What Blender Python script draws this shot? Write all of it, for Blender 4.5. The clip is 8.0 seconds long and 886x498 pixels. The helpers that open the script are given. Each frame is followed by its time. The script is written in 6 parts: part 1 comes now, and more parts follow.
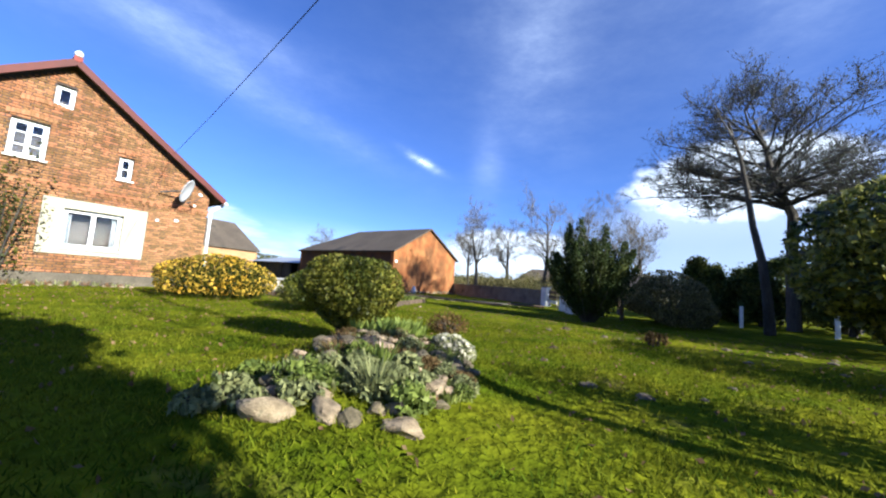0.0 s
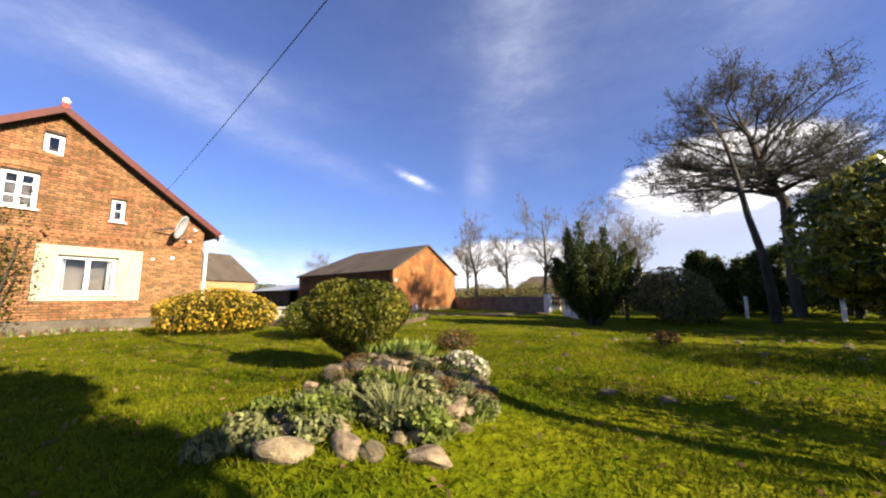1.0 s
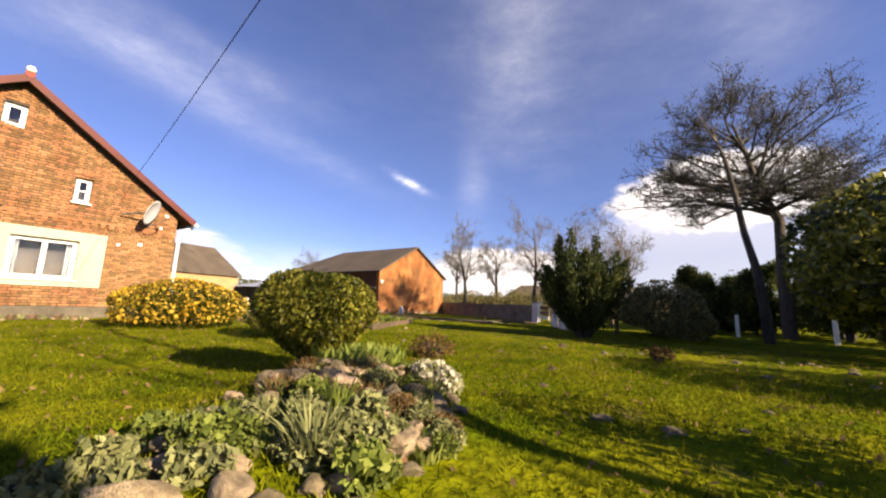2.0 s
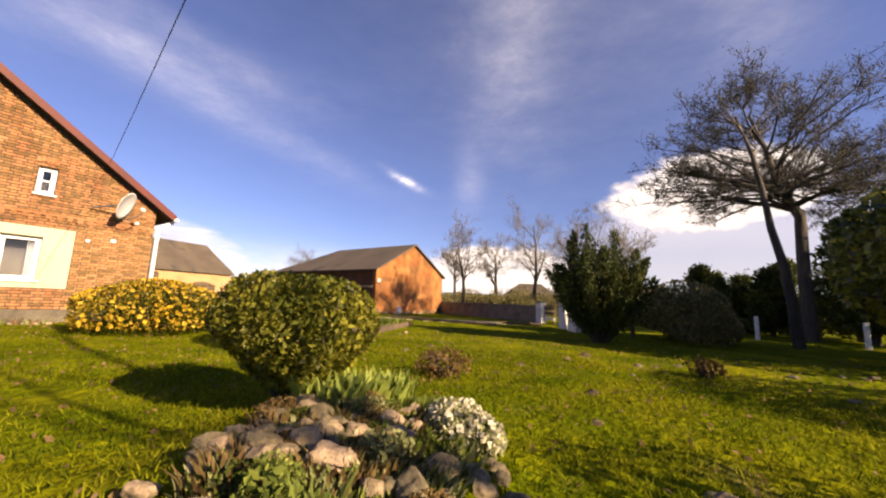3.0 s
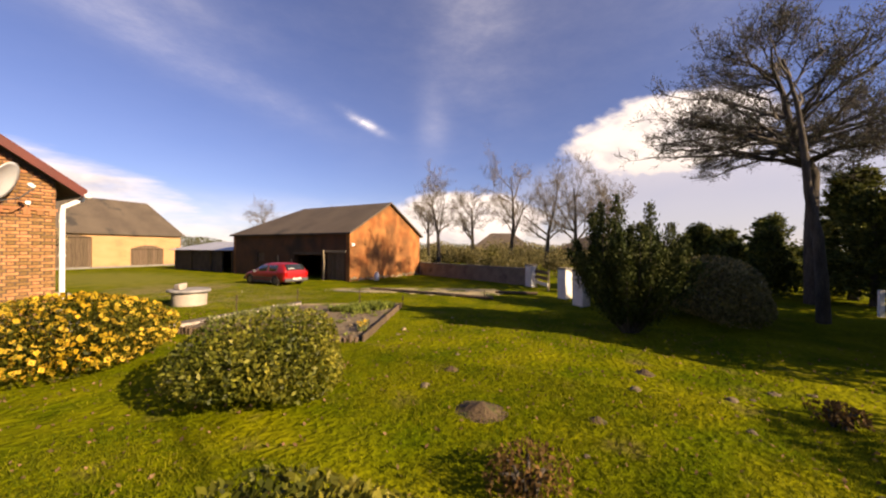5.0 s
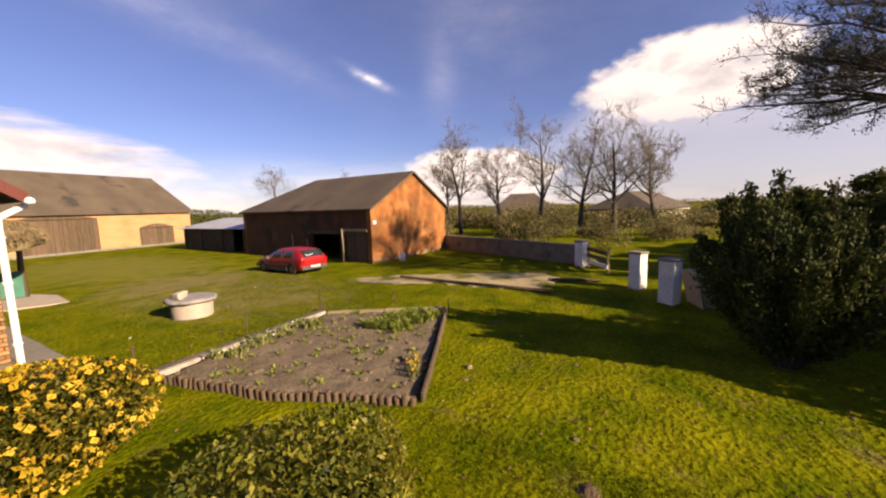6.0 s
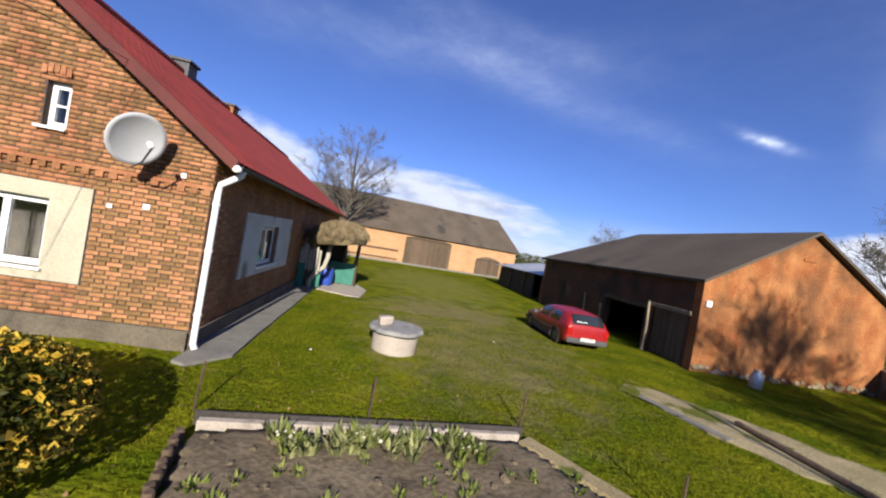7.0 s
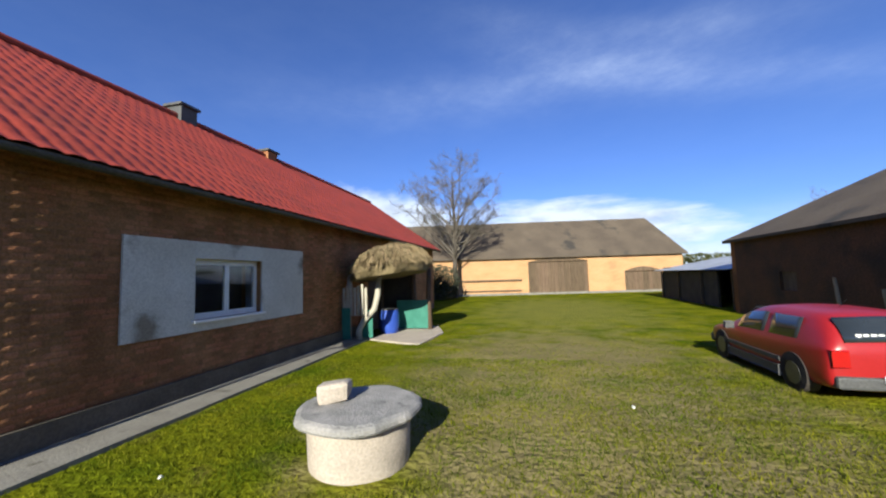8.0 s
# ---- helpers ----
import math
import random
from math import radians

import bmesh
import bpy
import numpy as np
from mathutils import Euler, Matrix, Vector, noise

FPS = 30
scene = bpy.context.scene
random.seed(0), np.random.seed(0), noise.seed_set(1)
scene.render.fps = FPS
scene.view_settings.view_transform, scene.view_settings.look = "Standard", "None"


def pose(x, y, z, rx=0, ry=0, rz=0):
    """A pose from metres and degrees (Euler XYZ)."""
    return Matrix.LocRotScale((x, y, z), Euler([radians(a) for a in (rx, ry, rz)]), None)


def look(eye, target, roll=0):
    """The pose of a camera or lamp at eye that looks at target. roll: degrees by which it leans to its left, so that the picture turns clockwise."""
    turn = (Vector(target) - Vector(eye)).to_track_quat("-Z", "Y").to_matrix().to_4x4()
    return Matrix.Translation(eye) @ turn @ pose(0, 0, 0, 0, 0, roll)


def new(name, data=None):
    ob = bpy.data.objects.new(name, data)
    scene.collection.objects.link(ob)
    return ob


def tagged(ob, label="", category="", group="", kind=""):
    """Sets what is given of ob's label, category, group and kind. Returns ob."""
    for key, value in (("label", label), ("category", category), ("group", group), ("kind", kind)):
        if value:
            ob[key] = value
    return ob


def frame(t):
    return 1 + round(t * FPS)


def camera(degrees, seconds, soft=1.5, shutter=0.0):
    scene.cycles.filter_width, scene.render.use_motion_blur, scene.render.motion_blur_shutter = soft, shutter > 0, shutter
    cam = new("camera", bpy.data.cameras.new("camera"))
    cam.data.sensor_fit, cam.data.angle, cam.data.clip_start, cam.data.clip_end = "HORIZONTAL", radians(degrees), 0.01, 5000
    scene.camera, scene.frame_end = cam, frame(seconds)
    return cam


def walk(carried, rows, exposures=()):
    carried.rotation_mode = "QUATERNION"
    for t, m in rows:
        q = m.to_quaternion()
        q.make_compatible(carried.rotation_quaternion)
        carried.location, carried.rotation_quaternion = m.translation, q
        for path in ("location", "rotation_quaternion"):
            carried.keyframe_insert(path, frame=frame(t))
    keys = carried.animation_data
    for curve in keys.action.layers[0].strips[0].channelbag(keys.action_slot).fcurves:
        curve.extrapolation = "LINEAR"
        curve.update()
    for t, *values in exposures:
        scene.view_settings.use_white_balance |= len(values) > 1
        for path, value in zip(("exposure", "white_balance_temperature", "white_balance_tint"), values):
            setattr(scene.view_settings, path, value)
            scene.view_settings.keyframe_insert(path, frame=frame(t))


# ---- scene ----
cam = camera(101.5, 8.0, soft=2.2)
PATH = [
    (0, (1.547, 1.396, 0.841), (3.151, 2.576, 1.031), 4.4),
    (0.5, (1.543, 1.462, 0.875), (3.167, 2.596, 1.148), 1.1),
    (1, (1.544, 1.482, 0.859), (3.148, 2.645, 1.129), -0.4),
    (1.5, (1.712, 1.502, 0.870), (3.264, 2.721, 1.198), 1.1),
    (1.7, (1.869, 1.544, 0.806), (3.487, 2.677, 1.120), 2.6),
    (2.8, (2.643, 2.232, 0.884), (4.271, 3.360, 1.161), 2.1),
    (3, (2.762, 2.389, 0.920), (4.402, 3.496, 1.209), 2.3),
    (3.3, (2.930, 2.642, 1.002), (4.607, 3.685, 1.314), 1.8),
    (3.5, (3.029, 2.810, 1.064), (4.719, 3.833, 1.376), 2.1),
    (4, (3.277, 3.241, 1.462), (4.981, 4.246, 1.755), 1.3),
    (4.3, (3.420, 3.513, 1.622), (5.151, 4.469, 1.924), 2.0),
    (4.5, (3.477, 3.621, 1.732), (5.213, 4.588, 1.962), 1.1),
    (4.7, (3.542, 3.785, 1.757), (5.309, 4.719, 1.818), 0.8),
    (5.8, (5.175, 5.892, 2.748), (6.899, 6.902, 2.648), -1.4),
    (6, (5.518, 6.374, 2.826), (7.232, 7.379, 2.599), -1.6),
    (6.2, (6.034, 6.853, 2.916), (7.689, 7.932, 2.611), -2.4),
    (6.5, (7.442, 7.398, 2.847), (8.731, 8.912, 2.626), 0.8),
    (6.7, (8.676, 8.019, 2.694), (9.623, 9.780, 2.694), 5.9),
    (7, (9.861, 9.392, 2.503), (10.203, 11.362, 2.485), 10.0),
    (7.2, (10.447, 10.355, 2.240), (10.532, 12.350, 2.355), 7.8),
    (7.5, (11.201, 11.689, 2.199), (11.054, 13.677, 2.366), 4.6),
    (8, (12.290, 14.095, 1.790), (11.837, 16.037, 1.938), -1.7),
]
# seconds, stops, kelvin, tint: the clip's own white balance drifts
EXPOSURES = [(0.0, 1.52, 5500, 6), (0.5, 1.5, 6350, 10), (1.5, 1.48, 7350, 14), (3.0, 1.42, 8600, 21), (3.5, 1.38, 8800, 21), (4.5, 1.28, 8850, 21), (6.0, 1.15, 8500, 23), (6.5, 1.13, 7400, 17), (7.0, 0.88, 6000, 13), (7.5, 0.88, 5400, 17), (8.0, 1.10, 6000, 5)]
walk(cam, [(t, look(eye, target, roll)) for t, eye, target, roll in PATH], EXPOSURES)

# ---- world, sun, exposure ----
SUN_EL, SUN_TO = radians(24), radians(1.8)  # height of the sun; way of the shadows, east of north
world = bpy.data.worlds.new("world")
scene.world = world
world.use_nodes = True
wn, wl = world.node_tree.nodes, world.node_tree.links
wn.clear()


def wnode(kind, **values):
    n = wn.new(kind)
    for k, v in values.items():
        n.inputs[k].default_value = v
    return n


sky = wn.new("ShaderNodeTexSky")
sky.sky_type, sky.sun_disc, sky.sun_elevation, sky.sun_rotation = "NISHITA", False, SUN_EL, math.pi + SUN_TO
sky.air_density, sky.dust_density, sky.ozone_density = 1.0, 0.1, 2.0
wco = wn.new("ShaderNodeTexCoord")


def wmath(op, *args):
    n = wn.new("ShaderNodeMath")
    n.operation = op
    for k, a in enumerate(args):
        if isinstance(a, (int, float)):
            n.inputs[k].default_value = a
        else:
            wl.new(a, n.inputs[k])
    return n.outputs[0]


def wrange(value, lo, hi, a, z, smooth=True):
    n = wn.new("ShaderNodeMapRange")
    n.interpolation_type = "SMOOTHSTEP" if smooth else "LINEAR"
    for k, v in zip(("From Min", "From Max", "To Min", "To Max"), (lo, hi, a, z)):
        n.inputs[k].default_value = v
    wl.new(value, n.inputs["Value"])
    return n.outputs[0]


def wcloud(scale, detail, rough, stretch=(1, 1, 1), turn=(0, 0, 0)):
    mp = wn.new("ShaderNodeMapping")
    mp.inputs["Scale"].default_value, mp.inputs["Rotation"].default_value = stretch, turn
    wl.new(wco.outputs["Generated"], mp.inputs["Vector"])
    n = wnode("ShaderNodeTexNoise", Scale=scale, Detail=detail, Roughness=rough)
    wl.new(mp.outputs[0], n.inputs["Vector"])
    return n.outputs["Fac"]


way = wn.new("ShaderNodeSeparateXYZ")
wl.new(wco.outputs["Generated"], way.inputs[0])
AZ = wmath("MULTIPLY", wmath("ARCTAN2", way.outputs["X"], way.outputs["Y"]), 57.2958)  # degrees east of north
EL = wmath("MULTIPLY", wmath("ARCSINE", way.outputs["Z"]), 57.2958)
billow = wcloud(7.0, 7.0, 0.6, (1, 1, 1.8))
soft_noise = wcloud(3.0, 4.0, 0.5)
streaks = wcloud(5.0, 5.0, 0.6, (1, 1, 6.0), (0, 0.2, 0))


def cloud_at(az, el, wide, high, turn, noise_, amp, edge, strength):
    """Cover of one cloud: an ellipse in azimuth and elevation with a torn edge."""
    c, s = math.cos(radians(turn)), math.sin(radians(turn))
    a, e = wmath("SUBTRACT", AZ, az), wmath("SUBTRACT", EL, el)
    u = wmath("DIVIDE", wmath("ADD", wmath("MULTIPLY", a, c), wmath("MULTIPLY", e, s)), wide)
    v = wmath("DIVIDE", wmath("SUBTRACT", wmath("MULTIPLY", e, c), wmath("MULTIPLY", a, s)), high)
    d = wmath("ADD", wmath("MULTIPLY", u, u), wmath("MULTIPLY", v, v))
    d = wmath("ADD", d, wmath("MULTIPLY", wmath("SUBTRACT", noise_, 0.5), amp))
    return wrange(d, 1.0 - edge, 1.0 + edge * 0.3, strength, 0.0)


torn = wcloud(6.0, 8.0, 0.68, (1, 1, 2.5), (0.3, 0.2, 0.5))
fine_torn = wcloud(26.0, 6.0, 0.65, (1, 1, 1.6))


def heaped(clouds, cover):
    for one in clouds:
        cover = wmath("MAXIMUM", cover, cloud_at(*one))
    return cover


haze = wmath("MULTIPLY", wrange(EL, 0.0, 9.0, 0.75, 0.0), wrange(streaks, 0.32, 0.6, 0.35, 1.0))  # bright haze low down
cover = heaped((
    (92.5, 15.0, 13.0, 5.2, 3, billow, 1.7, 0.35, 1.0),  # cumulus in the east
    (91, 9.5, 13, 7.5, 0, soft_noise, 1.4, 0.8, 0.58),  # its hazy foot
    (66, 4.5, 13, 4.6, 0, billow, 2.0, 0.4, 1.0),  # cumulus bank over the fields
    (100, 6, 30, 9.5, 0, soft_noise, 1.2, 0.9, 0.6),
    (8, 7.0, 19, 3.8, -6, streaks, 2.2, 0.9, 0.95),  # thin bank over the long barn
    (-24, 9, 14, 4.5, -5, billow, 2.4, 0.8, 0.9),
), haze)
def vapour(az, el, wide, high, turn, noise_, amp, strength):
    """Thin vapour that fades out softly all round."""
    c, s = math.cos(radians(turn)), math.sin(radians(turn))
    a, e = wmath("SUBTRACT", AZ, az), wmath("SUBTRACT", EL, el)
    u = wmath("DIVIDE", wmath("ADD", wmath("MULTIPLY", a, c), wmath("MULTIPLY", e, s)), wide)
    v = wmath("DIVIDE", wmath("SUBTRACT", wmath("MULTIPLY", e, c), wmath("MULTIPLY", a, s)), high)
    d = wmath("MULTIPLY", wmath("ADD", wmath("MULTIPLY", u, u), wmath("MULTIPLY", v, v)), -1.6)
    d = wmath("ADD", d, wmath("MULTIPLY", wmath("SUBTRACT", noise_, 0.5), amp))
    return wmath("MULTIPLY", wmath("EXPONENT", d), strength)


veil = wmath("MULTIPLY", torn, 0.03)
for one in (
    (20, 25.0, 26, 2.9, -17, torn, 3.2, 0.10),  # long vapour streak
    (12, 32, 24, 2.4, -14, torn, 3.0, 0.06),
    (66, 37, 9, 18, 8, torn, 3.0, 0.10),  # soft vapour above the fields
    (60, 19, 3, 6, 0, torn, 2.2, 0.10),
    (99, 42, 7, 20, 0, torn, 3.0, 0.09),
    (0, 27, 40, 4, 3, torn, 3.0, 0.07),
    (49.3, 18.6, 3.6, 0.75, -24, fine_torn, 4.0, 0.26),  # small bright wisp
    (50.4, 18.2, 1.7, 0.6, -24, fine_torn, 3.0, 0.30),
    (80, 44, 34, 22, 0, torn, 2.0, 0.055),
):
    veil = wmath("ADD", veil, vapour(*one))
tone = wn.new("ShaderNodeMix")
tone.data_type, tone.blend_type = "RGBA", "MULTIPLY"
tone.inputs[0].default_value = 1.0
tone.inputs["B"].default_value = (0.80, 1.0, 1.71, 1)
wl.new(sky.outputs[0], tone.inputs["A"])
shade = wn.new("ShaderNodeMix")  # clouds are greyer in their folds
shade.data_type = "RGBA"
shade.inputs["A"].default_value, shade.inputs["B"].default_value = (12.2, 12.5, 13.2, 1), (6.6, 7.2, 8.8, 1)
under = wmath("MULTIPLY", wrange(EL, 7.0, 14.5, 0.75, 0.0), wrange(AZ, 68.0, 86.0, 0.0, 1.0))  # grey undersides of the eastern cumulus
wl.new(wmath("MAXIMUM", wrange(wcloud(9.0, 5.0, 0.55, (1, 1, 2)), 0.45, 0.75, 0.0, 0.8), under), shade.inputs[0])
thin = wn.new("ShaderNodeMix")
thin.data_type = "RGBA"
wl.new(veil, thin.inputs[0])
wl.new(tone.outputs["Result"], thin.inputs["A"])
thin.inputs["B"].default_value = (15.0, 16.0, 18.0, 1)
over = wn.new("ShaderNodeMix")
over.data_type = "RGBA"
wl.new(cover, over.inputs[0])
wl.new(thin.outputs["Result"], over.inputs["A"])
wl.new(shade.outputs["Result"], over.inputs["B"])
back = wnode("ShaderNodeBackground", Strength=0.040)
wl.new(over.outputs["Result"], back.inputs["Color"])
wl.new(back.outputs[0], wn.new("ShaderNodeOutputWorld").inputs[0])

sun = new("sun", bpy.data.lights.new("sun", "SUN"))
sun.data.energy, sun.data.angle, sun.data.color = 5.0, radians(0.5), (1.0, 0.90, 0.72)
sun.matrix_world = look((0, 0, 0), (math.sin(SUN_TO) * math.cos(SUN_EL), math.cos(SUN_TO) * math.cos(SUN_EL), -math.sin(SUN_EL)))
sun.location = (-2, -20, 30)


# ---- materials ----
def mat(name, one, two, scale=2.0, fine=40.0, rough=0.8, bump=0.3, metal=0.0, spots=None, spot_at=0.62, spot_scale=1.0, spot_soft=0.08, vary=0.0, island=False, stretch=(1, 1, 1), depth=0.02, spec=0.3, grit=1.0):
    """A surface of two tones in broad patches, with fine grain, relief, and stains of a third tone."""
    m = bpy.data.materials.new(name)
    m.use_nodes = True
    n, l = m.node_tree.nodes, m.node_tree.links
    b = n["Principled BSDF"]
    b.inputs["Roughness"].default_value, b.inputs["Metallic"].default_value = rough, metal
    b.inputs["Specular IOR Level"].default_value = spec
    co = n.new("ShaderNodeTexCoord")
    mp = n.new("ShaderNodeMapping")
    mp.inputs["Scale"].default_value = stretch
    l.new(co.outputs["Object"], mp.inputs["Vector"])

    def cloud(s, detail=4.0):
        t = n.new("ShaderNodeTexNoise")
        t.inputs["Scale"].default_value, t.inputs["Detail"].default_value = s, detail
        l.new(mp.outputs[0], t.inputs["Vector"])
        return t.outputs["Fac"]

    def mapped(value, lo, hi, a=0.0, z=1.0):
        r = n.new("ShaderNodeMapRange")
        for k, v in zip(("From Min", "From Max", "To Min", "To Max"), (lo, hi, a, z)):
            r.inputs[k].default_value = v
        l.new(value, r.inputs["Value"])
        return r.outputs[0]

    def mix(fac, a, c, kind="MIX"):
        x = n.new("ShaderNodeMix")
        x.data_type, x.blend_type = "RGBA", kind
        for key, v in (("Factor", fac), ("A", a), ("B", c)):
            if isinstance(v, tuple):
                x.inputs[key].default_value = (*v[:3], 1)
            elif isinstance(v, (int, float)):
                x.inputs[0].default_value = v
            else:
                l.new(v, x.inputs[0] if key == "Factor" else x.inputs[key])
        return x.outputs["Result"]

    grain = cloud(fine, 3.0)
    colour = mix(mapped(cloud(scale), 0.35, 0.65), one, two)
    if spots:
        colour = mix(mapped(cloud(spot_scale, 5.0), spot_at, spot_at + spot_soft), colour, spots)
    gain = mapped(grain, 0.3, 0.7, 1 - 0.28 * grit, 1 + 0.25 * grit)
    h = n.new("ShaderNodeHueSaturation")
    l.new(colour, h.inputs["Color"])
    l.new(gain, h.inputs["Value"])
    out = h.outputs[0]
    if vary:
        if island:
            src = n.new("ShaderNodeNewGeometry").outputs["Random Per Island"]
        else:
            src = n.new("ShaderNodeObjectInfo").outputs["Random"]
        h2 = n.new("ShaderNodeHueSaturation")
        l.new(out, h2.inputs["Color"])
        l.new(mapped(src, 0, 1, 1 - vary, 1 + vary), h2.inputs["Value"])
        l.new(mapped(src, 0, 1, 0.5 + 0.03 * vary, 0.5 - 0.03 * vary), h2.inputs["Hue"])
        out = h2.outputs[0]
    l.new(out, b.inputs["Base Color"])
    if bump:
        bp = n.new("ShaderNodeBump")
        bp.inputs["Strength"].default_value, bp.inputs["Distance"].default_value = bump, depth
        l.new(grain, bp.inputs["Height"])
        l.new(bp.outputs[0], b.inputs["Normal"])
    return m


def leafy(name, one, two, vary=0.35, rough=0.5, through_light=0.35, spec=0.12):
    """Leaf surface: each leaf a little different, some light passing through."""
    m = mat(name, one, two, scale=1.2, fine=9.0, rough=rough, bump=0.0, vary=vary, island=True, spec=spec)
    n, l = m.node_tree.nodes, m.node_tree.links
    b = n["Principled BSDF"]
    t = n.new("ShaderNodeBsdfTranslucent")
    l.new(b.inputs["Base Color"].links[0].from_socket, t.inputs["Color"])
    x = n.new("ShaderNodeMixShader")
    x.inputs[0].default_value = through_light
    l.new(b.outputs[0], x.inputs[1])
    l.new(t.outputs[0], x.inputs[2])
    l.new(x.outputs[0], n["Material Output"].inputs["Surface"])
    return m


def pane_glass(name):
    m = bpy.data.materials.new(name)
    m.use_nodes = True
    b = m.node_tree.nodes["Principled BSDF"]
    b.inputs["Base Color"].default_value = (0.92, 0.95, 0.96, 1)
    b.inputs["Roughness"].default_value = 0.03
    b.inputs["Transmission Weight"].default_value = 1.0
    b.inputs["IOR"].default_value = 1.45
    return m


